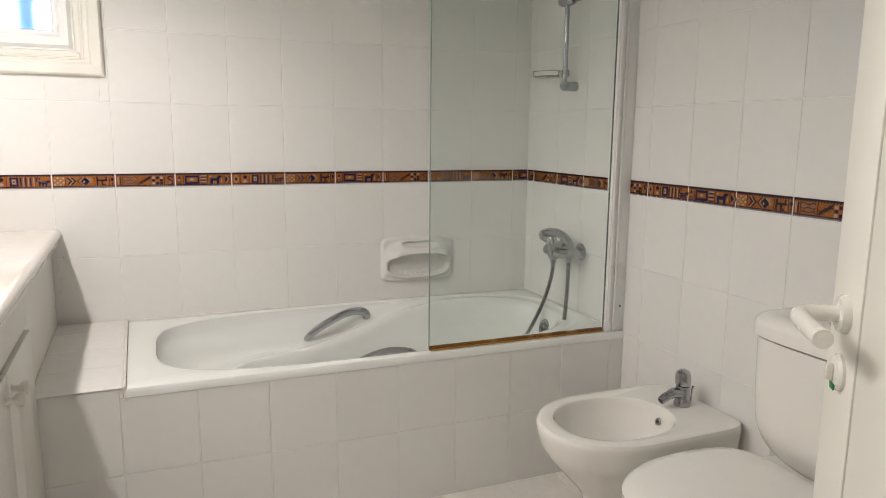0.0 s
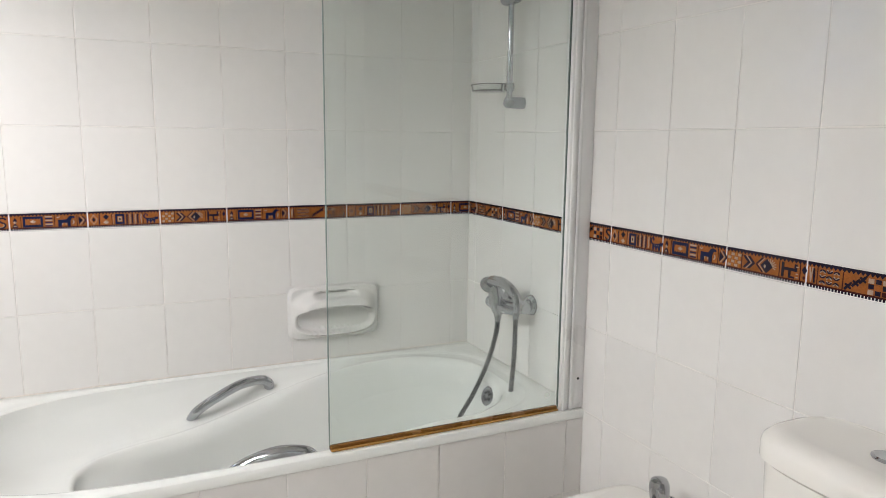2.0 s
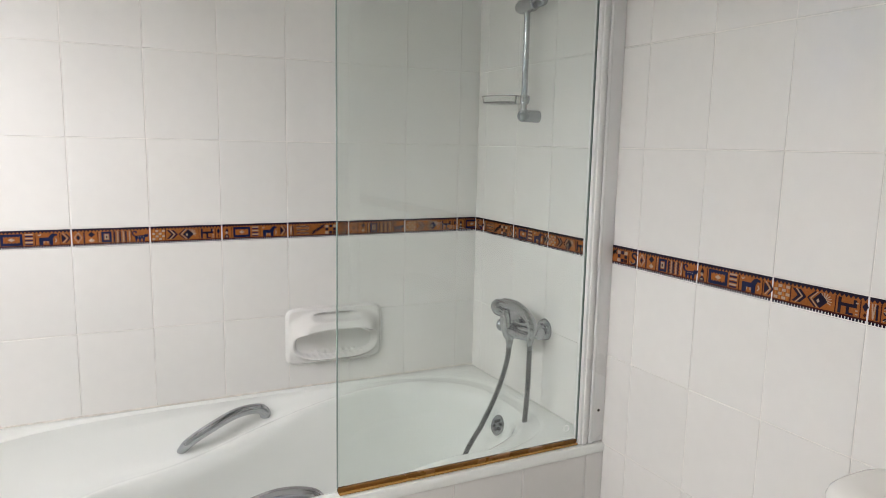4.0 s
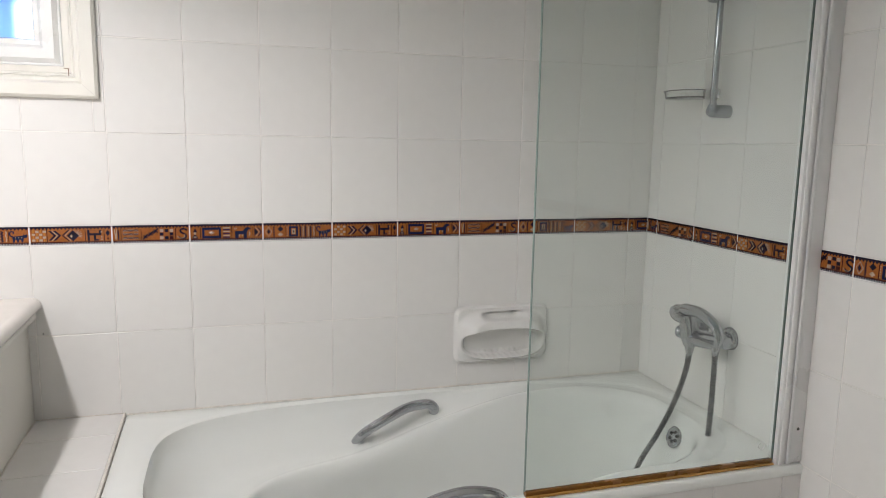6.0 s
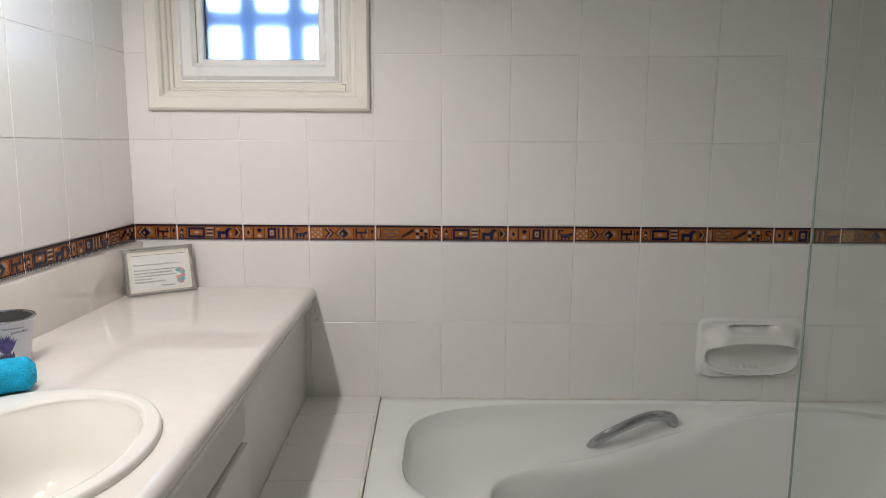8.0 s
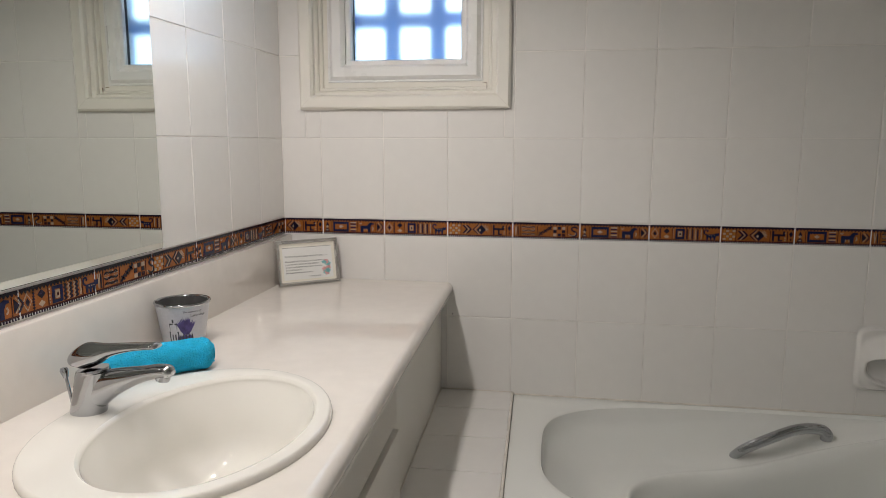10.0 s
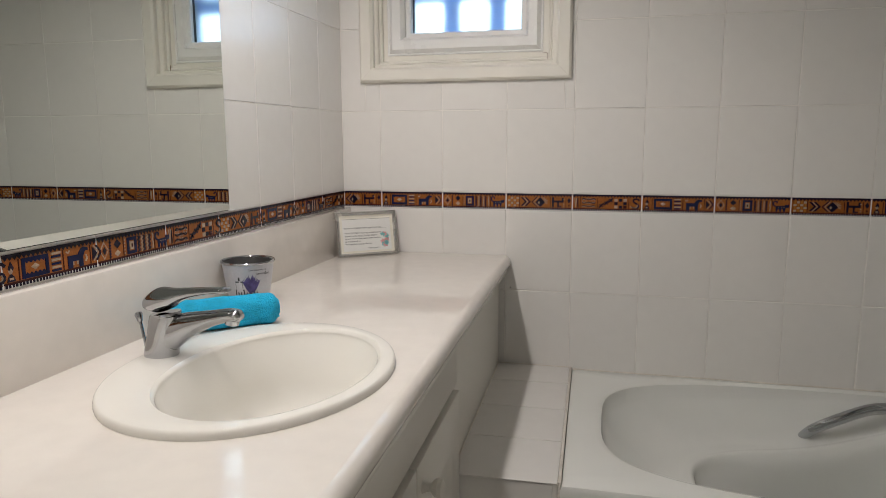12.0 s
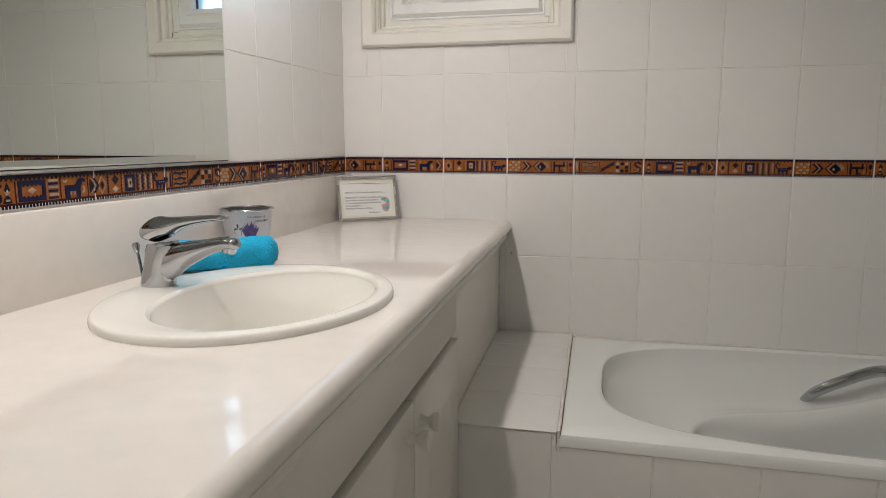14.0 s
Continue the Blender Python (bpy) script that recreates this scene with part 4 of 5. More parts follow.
def cup():
    c = thing("metal_tumbler", (-0.652, 2.225, CT), "small tapered tin tumbler with printed lavender", "tumbler")
    P = (-0.652, 2.225, CT + 0.0005)
    part("tumbler_body", lathe([(0.0, 0.0), (0.040, 0.0), (0.0415, 0.002), (0.0555, 0.098), (0.0540, 0.098), (0.040, 0.004), (0.0, 0.003)], P, (0, 0, 1), 40), TIN, c)
    part("rim", lathe([(0.0540, 0.096), (0.0570, 0.0955), (0.0585, 0.098), (0.0570, 0.1005), (0.0540, 0.100), (0.0530, 0.098), (0.0540, 0.096)], P, (0, 0, 1), 40, cap=False), GREY_METAL, c, "rolled steel rim")
    # Separate dark lining: shade inside the tumbler is put into its colour.
    part("inside", lathe([(0.0, 0.0045), (0.039, 0.0045), (0.0532, 0.0965), (0.0528, 0.0965), (0.0385, 0.0055), (0.0, 0.0055)], P, (0, 0, 1), 40), INSIDE_SHADE, c, "grey inside darkened to stand for its shade")
    # printed picture on the side that faces the room
    mid = math.atan2(0.886 - P[1], 0.123 - P[0])
    rnd = random.Random(5)

    def on(a, h, out=0.0004):
        r = 0.0415 + (h - 0.002) * 0.1458 + out
        return Vector((P[0] + r * math.cos(mid + a), P[1] + r * math.sin(mid + a), P[2] + h))

    def leaf(a0, h0, a1, h1, wd, out):
        bm = bmesh.new()
        d = Vector((a1 - a0, (h1 - h0) / 0.05)).normalized()
        pr = [(0, 0), (0.35, 1), (0.75, 0.8), (1, 0), (0.75, -0.8), (0.35, -1)]
        bm.faces.new([bm.verts.new(on(a0 + (a1 - a0) * s - d.y * wd * q / 0.05, h0 + (h1 - h0) * s + d.x * wd * q, out)) for s, q in pr])
        return bm
    for k in range(15):
        a = 0.10 + (k - 7) * 0.012
        tip = 0.10 + (k - 7) * 0.055
        part("lavender_sprig", leaf(a, 0.034, tip, 0.064 + 0.007 * math.cos((k - 7) * 0.3) + 0.006 * rnd.random(), 0.0019, 0.0005 + 0.00004 * k), LAVENDER, c)
    for k in range(10):
        part("flower_base", leaf(0.10 + (k - 5) * 0.075, 0.012, 0.10 + (k - 5) * 0.06, 0.036 + 0.005 * rnd.random(), 0.0022, 0.0004 + 0.00003 * k), (LAVENDER, LEAF_PRINT)[k % 2], c)
    for lo, hi, a0, a1 in ((0.018, 0.021, -0.62, -0.2), (0.040, 0.043, -0.62, -0.2), (0.018, 0.043, -0.62, -0.575), (0.018, 0.043, -0.245, -0.2), (0.024, 0.037, -0.5, -0.45), (0.024, 0.037, -0.38, -0.32), (0.046, 0.060, -0.58, -0.56), (0.046, 0.060, -0.28, -0.26), (0.058, 0.061, -0.58, -0.26), (0.062, 0.070, -0.45, -0.38)):
        bm = bmesh.new()
        bm.faces.new([bm.verts.new(on(a, h, 0.0005)) for a, h in ((a0, lo), (a1, lo), (a1, hi), (a0, hi))])
        part("birdcage_print", bm, LEAF_PRINT, c)
    for text, h, a0, size in (("The essence of", 0.0835, -0.02, 0.0062), ("Lavender", 0.074, 0.26, 0.0088)):
        p, q = on(a0, h, 0.0007), on(a0 + 0.55, h, 0.0007)
        ux = (q - p).normalized()
        uz = (on(a0, h + 0.01, 0.0007) - p).normalized()
        n = ux.cross(uz)
        p = p + n * 0.002
        words("lettering", text, size, INK, c, Matrix(((ux.x, uz.x, n.x, p.x), (ux.y, uz.y, n.y, p.y), (ux.z, uz.z, n.z, p.z), (0, 0, 0, 1))))


cup()


def towel():
    n = 180
    a, b = Vector((-0.677, 1.980, CT + 0.0305)), Vector((-0.522, 2.103, CT + 0.0305))
    d = (b - a).normalized()
    side = d.cross(Vector((0, 0, 1))).normalized()
    up = Vector((0, 0, 1))
    rings = []
    steps = 190
    for j in range(steps + 1):
        t = j / steps
        edge = min(t, 1 - t)
        r0 = 0.0300 * (1 - 0.45 * max(0, 1 - edge / 0.09) ** 2.2)
        ring = []
        for k in range(n):
            ang = 2 * math.pi * k / n
            p = Vector((t * 9, math.cos(ang) * 2.2, math.sin(ang) * 2.2))
            r = r0 + 0.0011 * noise.noise(p * 11.0) + 0.0008 * noise.noise(p * 19.0) + 0.0018 * noise.noise(p * 0.8)
            ring.append(a.lerp(b, t) + side * (r * 1.06 * math.cos(ang)) + up * (max(r * math.sin(ang), -0.0295)))
        rings.append(ring)
    t = thing("rolled_towel", ((a + b) / 2 - Vector((0, 0, 0.030))), "rolled turquoise terry face towel beside the basin", "towel")
    part("roll", loft(rings, True, True, True), TOWEL, t)
    # spiral fold at the visible end
    pts = []
    for i in range(60):
        ang, r = i * 0.30, 0.003 + 0.0150 * i / 59
        pts.append(b + d * 0.0005 + side * (r * math.cos(ang)) + up * (r * math.sin(ang)))
    part("rolled_edge", tube(pts, 0.0021, 8), TOWEL, t)


towel()


single("ledge_sealant", boxes((-0.221, 0.004, BACK - 0.0025, BACK - 0.0004, 0.5125, 0.5150)), CAULK, "stained sealant behind the tiled ledge", "sealant", kind="structure", smooth=False)
single("ledge_sealant", slant(boxes((-0.2215, -0.2185, TUB_Y + 0.004, BACK - 0.003, 0.5122, 0.5148)), True), CAULK, "stained sealant between ledge and cabinet", "sealant", kind="structure", smooth=False)
# A dark disc on the tile, coloured like the shade in a screw hole.
single("screw_hole_shade", lathe([(0, 0), (0.0022, 0), (0.0022, 0.0006), (0, 0.0008)], (-0.185, BACK - 0.0002, 0.760), (0, -1, 0), 10), DARK, "tiny dark disc for a screw hole's shade in the tiled wall", "screw hole")


# ---- tiles ----
def tile_mesh(name, w, h, mat, rise=THICK, bev=0.0012):
    """A tile with a softened edge, centred, its face along +z."""
    bm = bmesh.new()
    rings = []
    for z, i in ((0.0, 0.0), (rise - bev, 0.0), (rise - bev * 0.3, bev * 0.35), (rise, bev)):
        a, b = w / 2 - i, h / 2 - i
        rings.append([Vector((-a, -b, z)), Vector((a, -b, z)), Vector((a, b, z)), Vector((-a, b, z))])
    loft(rings, True, False, True, bm)
    bmesh.ops.recalc_face_normals(bm, faces=bm.faces)
    me = bpy.data.meshes.new(name)
    bm.to_mesh(me)
    bm.free()
    me.materials.append(mat)
    me.shade_smooth()
    me.set_sharp_from_angle(angle=radians(12))
    return me


TILES = {}
rng = random.Random(7)


def place_tile(wall, name, mat, a0, a1, b0, b1, to_world, spread=0.0016):
    w, h = round(a1 - a0 - GAP, 4), round(b1 - b0 - GAP, 4)
    if w < 0.006 or h < 0.006:
        return
    key = (name, w, h, mat.name)
    if key not in TILES:
        TILES[key] = tile_mesh(name, w, h, mat)
    ob = new(name, TILES[key])
    ob.parent = wall
    tilt = Matrix.Rotation(rng.gauss(0, spread), 4, "X") @ Matrix.Rotation(rng.gauss(0, spread), 4, "Y") @ Matrix.Translation((rng.gauss(0, 0.0003), rng.gauss(0, 0.0003), rng.gauss(0, 0.0002)))
    ob.matrix_basis = to_world((a0 + a1) / 2, (b0 + b1) / 2) @ tilt
    return ob


def cuts(start, end, first, pitch=PX):
    """Joints from start to end, with the first full joint at first."""
    out, v = [start], first
    while v < end - 0.004:
        if v > start + 0.004:
            out.append(v)
        v += pitch
    return out + [end]


on_back = lambda a, b: Matrix(((1, 0, 0, a), (0, 0, -1, BACK + THICK), (0, 1, 0, b), (0, 0, 0, 1)))
on_right = lambda a, b: Matrix(((0, 0, -1, RIGHT + THICK), (-1, 0, 0, BACK - a), (0, 1, 0, b), (0, 0, 0, 1)))
on_left = lambda a, b: Matrix(((0, 0, 1, LEFT - THICK), (1, 0, 0, BACK - a), (0, 1, 0, b), (0, 0, 0, 1)))
on_floor = lambda a, b: Matrix(((1, 0, 0, a), (0, 1, 0, b), (0, 0, 1, -THICK), (0, 0, 0, 1)))
on_apron = lambda a, b: Matrix(((1, 0, 0, a), (0, 0, -1, TUB_Y + 0.002 + THICK), (0, 1, 0, b), (0, 0, 0, 1)))
on_ledge = lambda a, b: Matrix.Translation((a + SKEW * (BACK - b), b, 0.512 - THICK)) @ Matrix.Rotation(SKEW, 4, "Z")


# border tiles: four designs, each one mesh of base and raised motifs
def border_mesh(design, w, keep=-1, full=PX - 0.0038):
    bm = bmesh.new()
    h = BAND1 - BAND0 - GAP
    top = THICK + 0.0005

    def slab(x0, x1, y0, y1, mi, z1=top, z0=None):
        box(bm, x0, x1, y0, y1, THICK - 0.001 if z0 is None else z0, z1, mi=mi)

    def poly(pts, mi, z1=top + 0.0006):
        lo = [bm.verts.new((x, y, THICK - 0.001)) for x, y in pts]
        hi = [bm.verts.new((x, y, z1)) for x, y in pts]
        bm.faces.new(hi).material_index = mi
        for i in range(len(pts)):
            j = (i + 1) % len(pts)
            bm.faces.new((lo[i], lo[j], hi[j], hi[i])).material_index = mi

    def diamond(x, y, a, b, mi, z1=top + 0.0006):
        poly([(x - a, y), (x, y - b), (x + a, y), (x, y + b)], mi, z1)

    def arrow(x, s, mi, t=0.006):
        poly([(x, 0.013), (x + t, 0.013), (x + t + s, 0.0), (x + t, -0.013), (x, -0.013), (x + s, 0.0)], mi)

    W = full
    L, R = -W / 2, W / 2
    box(bm, L, R, -h / 2, h / 2, 0.0, THICK, mi=0)
    # dark saw-toothed edge above, a fringe of dark teeth on white below
    slab(L, R, h / 2 - 0.0042, h / 2, 1)
    slab(L, R, -h / 2, -h / 2 + 0.0050, 6, THICK + 0.0002)
    slab(L, R, -h / 2 + 0.0046, -h / 2 + 0.0080, 3)
    slab(R, R + 0.0030, -h / 2, h / 2, 6, THICK * 0.85, 0.0)
    for i in range(22):
        x = L + (i + 0.5) * W / 22
        poly([(x - 0.0042, h / 2 - 0.0038), (x, h / 2 - 0.0092), (x + 0.0042, h / 2 - 0.0038)], 1)
    for i in range(30):
        x = L + (i + 0.5) * W / 30
        slab(x - 0.0021, x + 0.0021, -h / 2, -h / 2 + 0.0052, 1)
    X = lambda u: -W / 2 + u

    def divider(u):
        slab(X(u), X(u + .0017), -.0165, .0155, 3, top + .0004)

    def ring(u0, u1, y0, y1, t, mi):
        slab(X(u0), X(u1), y1 - t, y1, mi, top + .0008)
        slab(X(u0), X(u1), y0, y0 + t, mi, top + .0008)
        slab(X(u0), X(u0 + t), y0 + t, y1 - t, mi, top + .0008)
        slab(X(u1 - t), X(u1), y0 + t, y1 - t, mi, top + .0008)

    def gem(u, y, a, b):
        """A faceted pale lozenge standing proud."""
        p = [bm.verts.new(q) for q in ((X(u) - a, y, top), (X(u), y - b, top), (X(u) + a, y, top), (X(u), y + b, top))]
        peak = bm.verts.new((X(u), y, top + .0017))
        for i in range(4):
            bm.faces.new((p[i], p[(i + 1) % 4], peak)).material_index = 5

    def wave(u, mi, t=.0024, n=4):
        """An upright zigzag line."""
        for i in range(n):
            y = -.0155 + i * .030 / n
            e = .030 / n
            poly([(X(u) - t, y), (X(u) + t, y), (X(u + .004) + t, y + e / 2), (X(u) + t, y + e), (X(u) - t, y + e), (X(u + .004) - t, y + e / 2)], mi)

    def stroke(line, t, mi):
        for (xa, ya), (xb, yb) in zip(line, line[1:]):
            d = Vector((xb - xa, yb - ya)).normalized() * t
            poly([(X(xa) - d.y, ya + d.x), (X(xa) + d.y, ya - d.x), (X(xb) + d.y, yb - d.x), (X(xb) - d.y, yb + d.x)], mi)

    if design == 0:        # vase figure, framed square, bars, horse, arrows
        poly([(X(.005), -.016), (X(.020), -.016), (X(.018), -.009), (X(.013), -.004), (X(.018), .004), (X(.013), .014), (X(.008), .004), (X(.012), -.004), (X(.007), -.009)], 1)
        gem(.0125, .000, .0045, .007)
        slab(X(.009), X(.016), -.013, -.010, 5, top + .0012)
        divider(.0265)
        ring(.032, .083, -.016, .0155, .0062, 2)
        for i in range(5):
            x = .042 + i * .0078
            diamond(X(x), .0093, .0028, .0026, 2, top + .0007)
            diamond(X(x), -.0098, .0028, .0026, 2, top + .0007)
        gem(.0575, .000, .0085, .0052)
        for i, y in enumerate((-.0135, -.0085, -.0030, .0030, .0085, .0135)):
            slab(X(.089), X(.1075), y - .0018, y + .0018, (2, 5)[i % 2], top + (.0006, .0011)[i % 2])
        divider(.112)
        poly([(X(.122), -.0165), (X(.1315), -.0165), (X(.1315), -.006), (X(.146), -.006), (X(.146), -.0165), (X(.1545), -.0165), (X(.1545), -.001), (X(.159), .008), (X(.166), .008), (X(.1655), .0125), (X(.156), .0150), (X(.150), .012), (X(.144), .004), (X(.122), .004)], 2, top + .0010)
        stroke([(.1335, -.012), (.1335, -.004)], .0012, 5)
        stroke([(.1425, -.012), (.1425, -.004)], .0012, 5)
        stroke([(.160, -.010), (.164, -.005), (.161, .001)], .0014, 5)
        stroke([(.119, .012), (.123, .009), (.127, .013)], .0011, 5)
        divider(.171)
        poly([(X(.176), .012), (X(.1875), .0), (X(.176), -.012)], 1)
        arrow(X(.184), .010, 1, .004)
        stroke([(.1795, .0135), (.1905, .001), (.1795, -.0125)], .0008, 5)
    elif design == 1:      # framed lozenge, lozenges, square, waves, cat
        diamond(X(.0145), .000, .0105, .0155, 5)
        diamond(X(.0145), .000, .0085, .0125, 0, top + .0009)
        diamond(X(.0145), .000, .0050, .0075, 1, top + .0012)
        slab(X(.029), X(.0305), -.0165, .0155, 1)
        for y in (-.013, -.008, -.003, .002, .007, .012):
            diamond(X(.0295), y, .0032, .0024, 1)
        diamond(X(.048), .0075, .0088, .0080, 1)
        gem(.048, -.0090, .0082, .0062)
        divider(.063)
        for y in (-.012, -.006, .0, .006, .012):
            slab(X(.0665), X(.0685), y - .0015, y + .0015, 5)
        ring(.073, .099, -.0155, .0150, .0058, 2)
        slab(X(.081), X(.091), -.0075, .0070, 5, top + .0010)
        slab(X(.084), X(.088), -.0035, .0030, 3, top + .0013)
        for u, mi in ((.104, 1), (.1125, 5), (.119, 1), (.1275, 5), (.134, 1)):
            wave(u, mi, .0026 if mi == 1 else .0012)
        stroke([(.145, -.014), (.147, -.006), (.1445, .002), (.147, .010), (.145, .014)], .0013, 5)
        divider(.1505)
        poly([(X(.161), -.016), (X(.165), -.016), (X(.166), -.009), (X(.170), -.009), (X(.171), -.016), (X(.1745), -.016), (X(.1755), -.009), (X(.180), -.009), (X(.181), -.016), (X(.185), -.016), (X(.187), -.005), (X(.194), -.004), (X(.196), .003), (X(.1935), .0055), (X(.190), .0025), (X(.1865), .0055), (X(.184), .001), (X(.163), .000), (X(.160), -.005)], 2, top + .0010)
        stroke([(.162, -.002), (.156, .001), (.1535, .007), (.156, .0125), (.161, .0135), (.1645, .0105), (.162, .0075)], .0017, 2)
        for u in (.168, .175, .182):
            slab(X(u - .0010), X(u + .0010), -.0045, -.0025, 5, top + .0014)
    elif design == 2:      # basket weave, chevrons, sun lozenge, key
        for i in range(4):
            for j in range(4):
                x, y = .004 + i * .0088, -.0150 + j * .0078
                if (i + j) % 2 == 0:
                    slab(X(x), X(x + .0080), y, y + .0058, 5, top + .0008)
                else:
                    slab(X(x + .0022), X(x + .0056), y - .001, y + .0070, 4, top + .0011)
        divider(.0395)
        arrow(X(.0435), .0130, 1, .0062)
        stroke([(.0525, .0135), (.0660, .000), (.0525, -.0135)], .0009, 5)
        arrow(X(.0555), .0130, 1, .0062)
        stroke([(.094, .0150), (.078, .0), (.094, -.0150)], .0013, 1)
        stroke([(.098, .0145), (.084, .0), (.098, -.0145)], .0007, 5)
        diamond(X(.1035), -.001, .0150, .0150, 1, top + .0007)
        gem(.0995, -.002, .0060, .0080)
        for i in range(7):
            a = -0.5 + i * 0.42
            stroke([(.112 + .004 * math.cos(a), .001 + .004 * math.sin(a)), (.112 + .0145 * math.cos(a), .001 + .0135 * math.sin(a))], .0008, 5)
        divider(.133)
        for u0, u1, y0, y1 in ((.139, .1445, -.0155, .0145), (.1445, .174, -.0010, .0050), (.155, .160, -.0155, -.0010), (.160, .168, -.0155, -.0115), (.168, .174, .0050, .0135)):
            slab(X(u0), X(u1), y0, y1, 1, top + .0006)
        for y in (-.012, -.0055, .0085):
            slab(X(.1725), X(.1765), y - .0012, y + .0012, 5, top + .0011)
        divider(.180)
        diamond(X(.190), .005, .0055, .0085, 1)
        diamond(X(.190), -.010, .0030, .0040, 3)
    else:                  # reeds, faces, running figures, squares, scroll
        stroke([(.005, .014), (.008, -.014), (.011, .014)], .0011, 5)
        stroke([(.014, .013), (.015, -.015)], .0017, 1)
        divider(.0205)
        for j, y in enumerate((-.0105, .0, .0105)):
            for i, x in enumerate((.032, .046, .060)):
                up = -1 if (i + j) % 2 else 1
                a = [(X(x) + .0066 * math.cos(t), y - .002 * up + .0054 * up * math.sin(t)) for t in [math.pi * k / 6 for k in range(7)]]
                poly(a, 1)
                stroke([(x - .0055, y - .0035 * up), (x, y + .0005 * up), (x + .0055, y - .0035 * up)], .0009, 5)
        divider(.072)
        for x, y in ((.083, -.008), (.097, .000), (.110, .008)):
            stroke([(x - .006, y - .007), (x, y), (x + .005, y + .005)], .0023, 1)
            stroke([(x - .005, y + .004), (x, y), (x + .006, y - .004)], .0019, 1)
            diamond(X(x + .006), y + .0065, .0024, .0024, 1)
        for i, (x, y) in enumerate(((.126, .009), (.139, .009), (.152, .009), (.126, -.001), (.139, -.001), (.152, -.001), (.126, -.0115), (.139, -.0115), (.152, -.0115))):
            slab(X(x - .0048), X(x + .0048), y - .0042, y + .0042, (5, 1, 5, 1, 0, 1, 5, 1, 3)[i], top + (.0012, .0006)[i % 2])
        divider(.162)
        scroll = [(.193, .0085), (.187, .0135), (.178, .0125), (.1745, .0065), (.180, .0015), (.189, -.0030), (.1915, -.0090), (.186, -.0145), (.176, -.0140), (.1705, -.0095)]
        stroke(scroll, .0023, 1)
        stroke([(x - .0035, y + .001) for x, y in scroll[5:]], .0009, 5)
    if w < W - 0.004:
        # a cut tile: its left part (keep < 0) or its right part
        at = -W / 2 + w if keep < 0 else W / 2 - w
        bmesh.ops.bisect_plane(bm, geom=list(bm.verts) + list(bm.edges) + list(bm.faces), plane_co=(at, 0, 0), plane_no=(-keep, 0, 0), clear_outer=True)
        bmesh.ops.translate(bm, verts=bm.verts, vec=(-(at + keep * w / 2), 0, 0))
    bmesh.ops.recalc_face_normals(bm, faces=bm.faces)
    me = bpy.data.meshes.new("border_tile")
    bm.to_mesh(me)
    bm.free()
    for m in (OCHRE, NAVY, BLUE_GLAZE, MAROON, AMBER, PALE_GLAZE, TILE):
        me.materials.append(m)
    return me


def place_border(wall, a0, a1, design, to_world, keep=-1, pitch=PX):
    w = round(a1 - a0 - 0.0038, 4)
    if w < 0.006:
        return
    key = ("border_tile", w, design)
    if key not in TILES:
        TILES[key] = border_mesh(design, w, keep, pitch - 0.0038)
    ob = new("border_tile", TILES[key])
    ob.parent = wall
    ob.matrix_basis = to_world((a0 + a1) / 2, (BAND0 + BAND1) / 2) @ Matrix.Rotation(rng.gauss(0, 0.002), 4, "Y")


# back wall: joints at x = 0 and every tile from there; the window opening is left free
xs = cuts(LEFT, RIGHT, -3 * PX)
WIN = (-0.655, -0.030, 1.412, 2.21)
for i, (a0, a1) in enumerate(zip(xs, xs[1:])):
    for j, (b0, b1) in enumerate(zip(ROWS_Z, ROWS_Z[1:])):
        if b0 == BAND0:
            order = (2, 0, 1, 2, 3, 0, 1, 2, 0, 3, 1, 2, 0, 1)
            place_border(wall_back, a0, a1, order[i % 14], on_back, 1 if i == 0 else -1)
        elif b1 <= WIN[2] or b0 >= WIN[3] or a1 <= WIN[0] or a0 >= WIN[1]:
            if b1 > 0.3:
                place_tile(wall_back, "tile", TILE, a0, a1, b0, b1, on_back)
        else:
            for c0, c1, d0, d1 in ((a0, min(a1, WIN[0]), b0, b1), (max(a0, WIN[1]), a1, b0, b1), (max(a0, WIN[0]), min(a1, WIN[1]), b0, min(b1, WIN[2])), (max(a0, WIN[0]), min(a1, WIN[1]), max(b0, WIN[3]), b1)):
                if c1 > c0 + 0.01 and d1 > d0 + 0.01:
                    place_tile(wall_back, "tile", TILE, c0, c1, d0, d1, on_back)

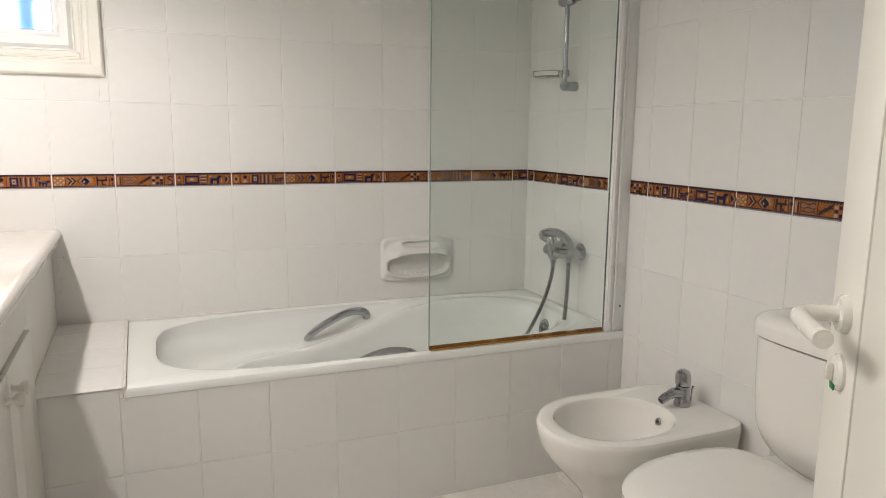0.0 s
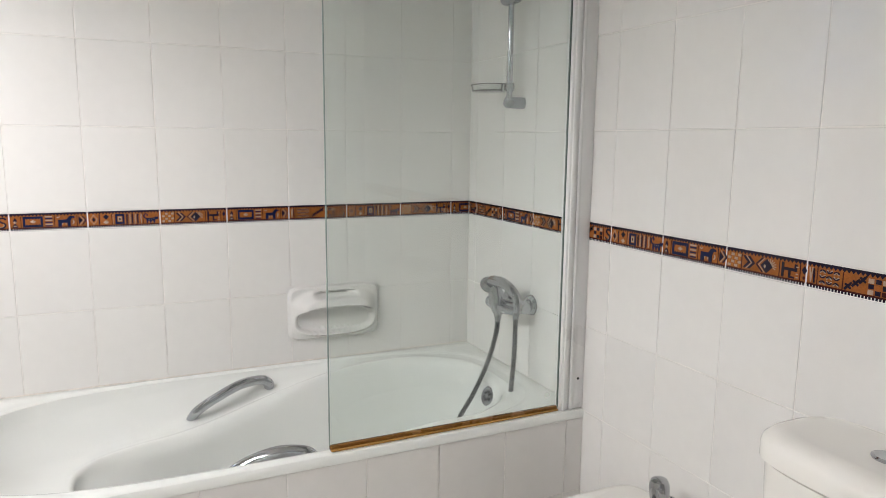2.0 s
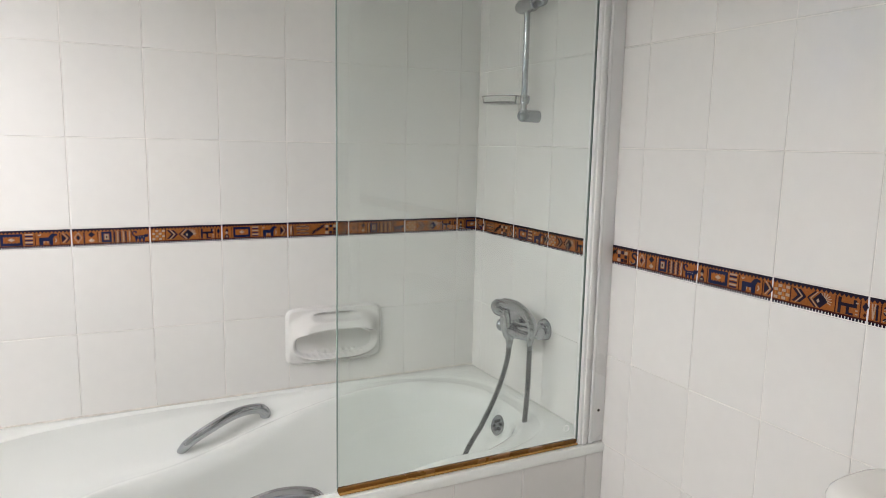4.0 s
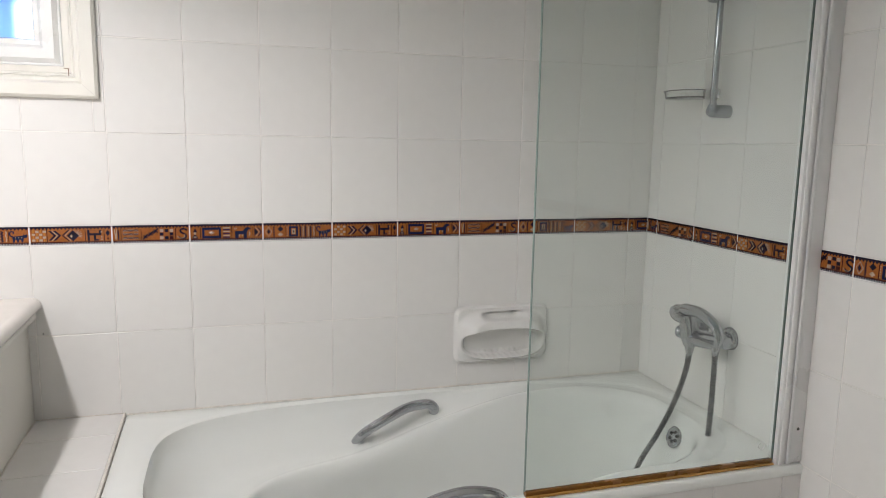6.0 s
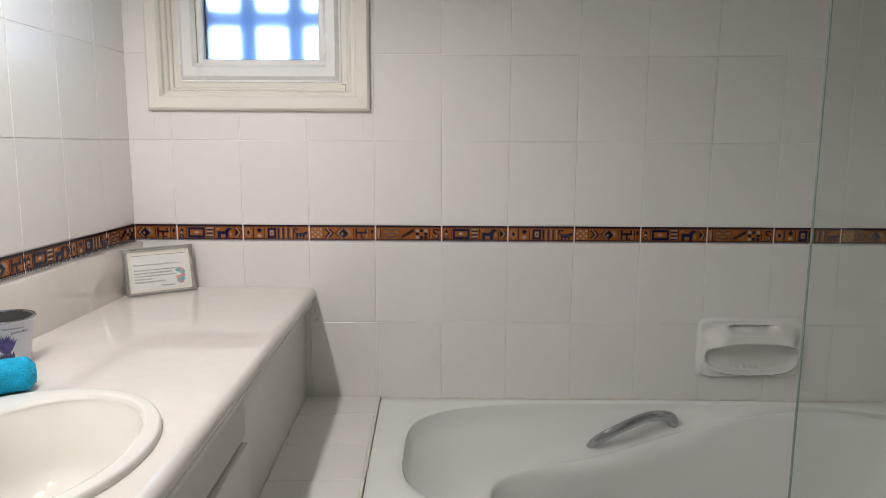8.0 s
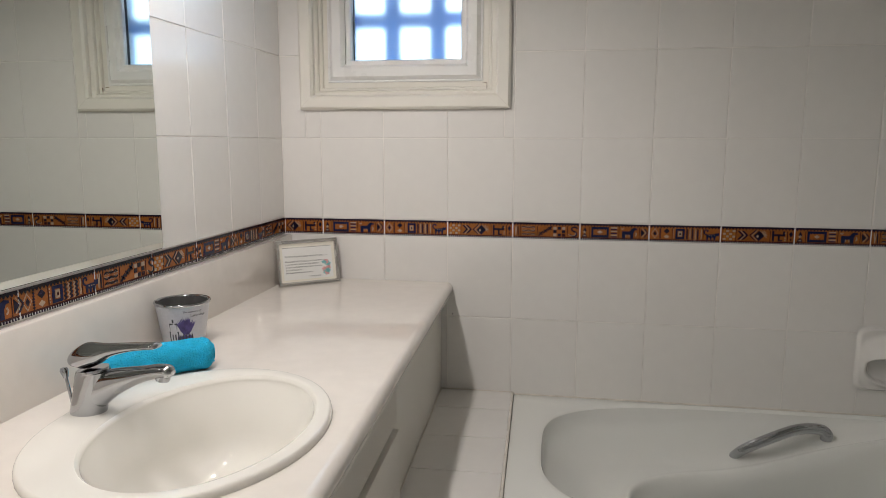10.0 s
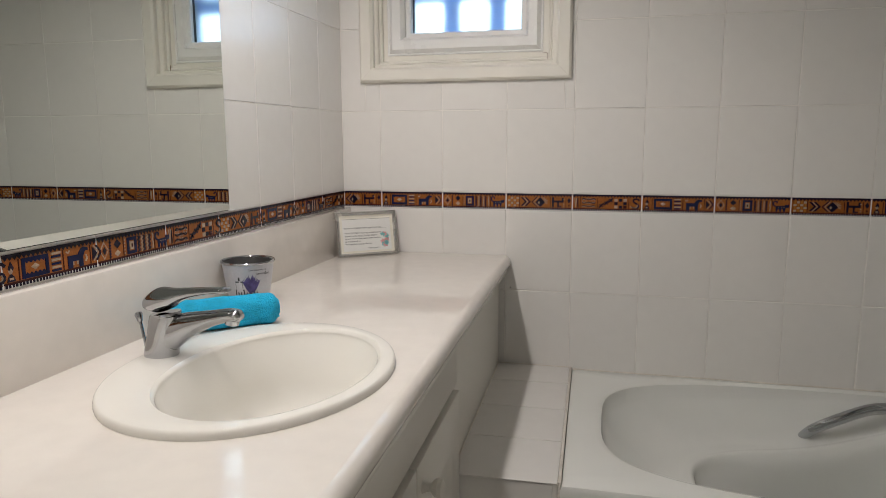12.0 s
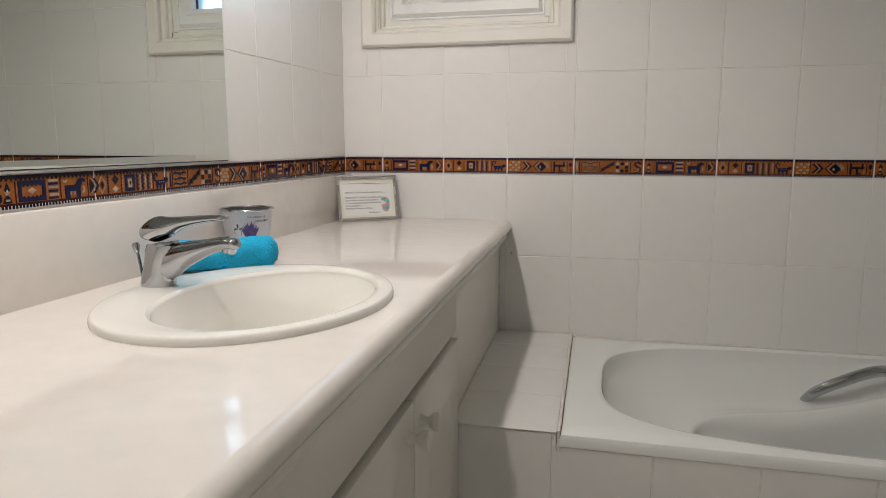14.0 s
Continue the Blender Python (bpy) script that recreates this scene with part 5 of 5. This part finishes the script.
ys = cuts(0.0, BACK - FRONT, 0.057, 0.1965)
for i, (a0, a1) in enumerate(zip(ys, ys[1:])):
    for b0, b1 in zip(ROWS_Z, ROWS_Z[1:]):
        if b0 == BAND0:
            place_border(wall_right, a0, a1, (1, 3, 0, 2, 3, 1, 0, 2)[i % 8] if i < 8 else (3, 0, 1, 2)[i % 4], on_right, 1 if i == 0 else -1, 0.1965)
        elif b1 > 0.3 or a0 > 0.7:
            place_tile(wall_right, "tile", TILE, a0, a1, b0, b1, on_right)

ys = cuts(0.0, BACK - FRONT, 0.176, 0.190)
for i, (a0, a1) in enumerate(zip(ys, ys[1:])):
    for b0, b1 in zip(ROWS_Z, ROWS_Z[1:]):
        if b0 == BAND0:
            place_border(wall_left, a0, a1, (3, 1, 0, 2, 3, 1, 0)[i % 7], on_left, pitch=0.190)
        elif b0 >= BAND1:
            place_tile(wall_left, "tile", TILE, a0, a1, b0, b1, on_left)

# tiled front of the bath and the ledge beside it
bm = boxes((-0.221, 0.0045, TUB_Y + 0.05, BACK, -THICK, 0.512 - THICK))
slant(bm, True)
box(bm, -0.2005, RIGHT, TUB_Y + 0.002 + THICK, TUB_Y + 0.0498, -THICK, 0.480)
box(bm, -0.2005, 0.024, TUB_Y + 0.002 + THICK, TUB_Y + 0.0498, 0.4802, 0.509)
apron = single("bath_panel", bm, GROUT, "white tiled bath surround with a low ledge", "bath surround", kind="structure", smooth=False)
xs = cuts(-0.200, RIGHT, 0.016)
for a0, a1 in zip(xs, xs[1:]):
    for b0, b1 in ((-0.002, 0.254), (0.254, 0.5075 if a1 < 0.03 else 0.481)):
        place_tile(apron, "tile", TILE, a0, a1, b0, b1, on_apron)
for b0, b1 in ((TUB_Y - 0.004, 2.446), (2.446, 2.645), (2.645, 2.847), (2.847, BACK)):
    place_tile(apron, "ledge_tile", TILE, -0.221, 0.005, b0, b1, on_ledge)

# floor tiles
xs = cuts(-0.20, RIGHT, 0.006)
ysf = cuts(FRONT - 0.12, TUB_Y, TUB_Y - 10 * PX)
for a0, a1 in zip(xs, xs[1:]):
    for b0, b1 in zip(ysf, ysf[1:]):
        place_tile(floor, "tile", FLOOR_TILE, a0, a1, b0, b1, on_floor)
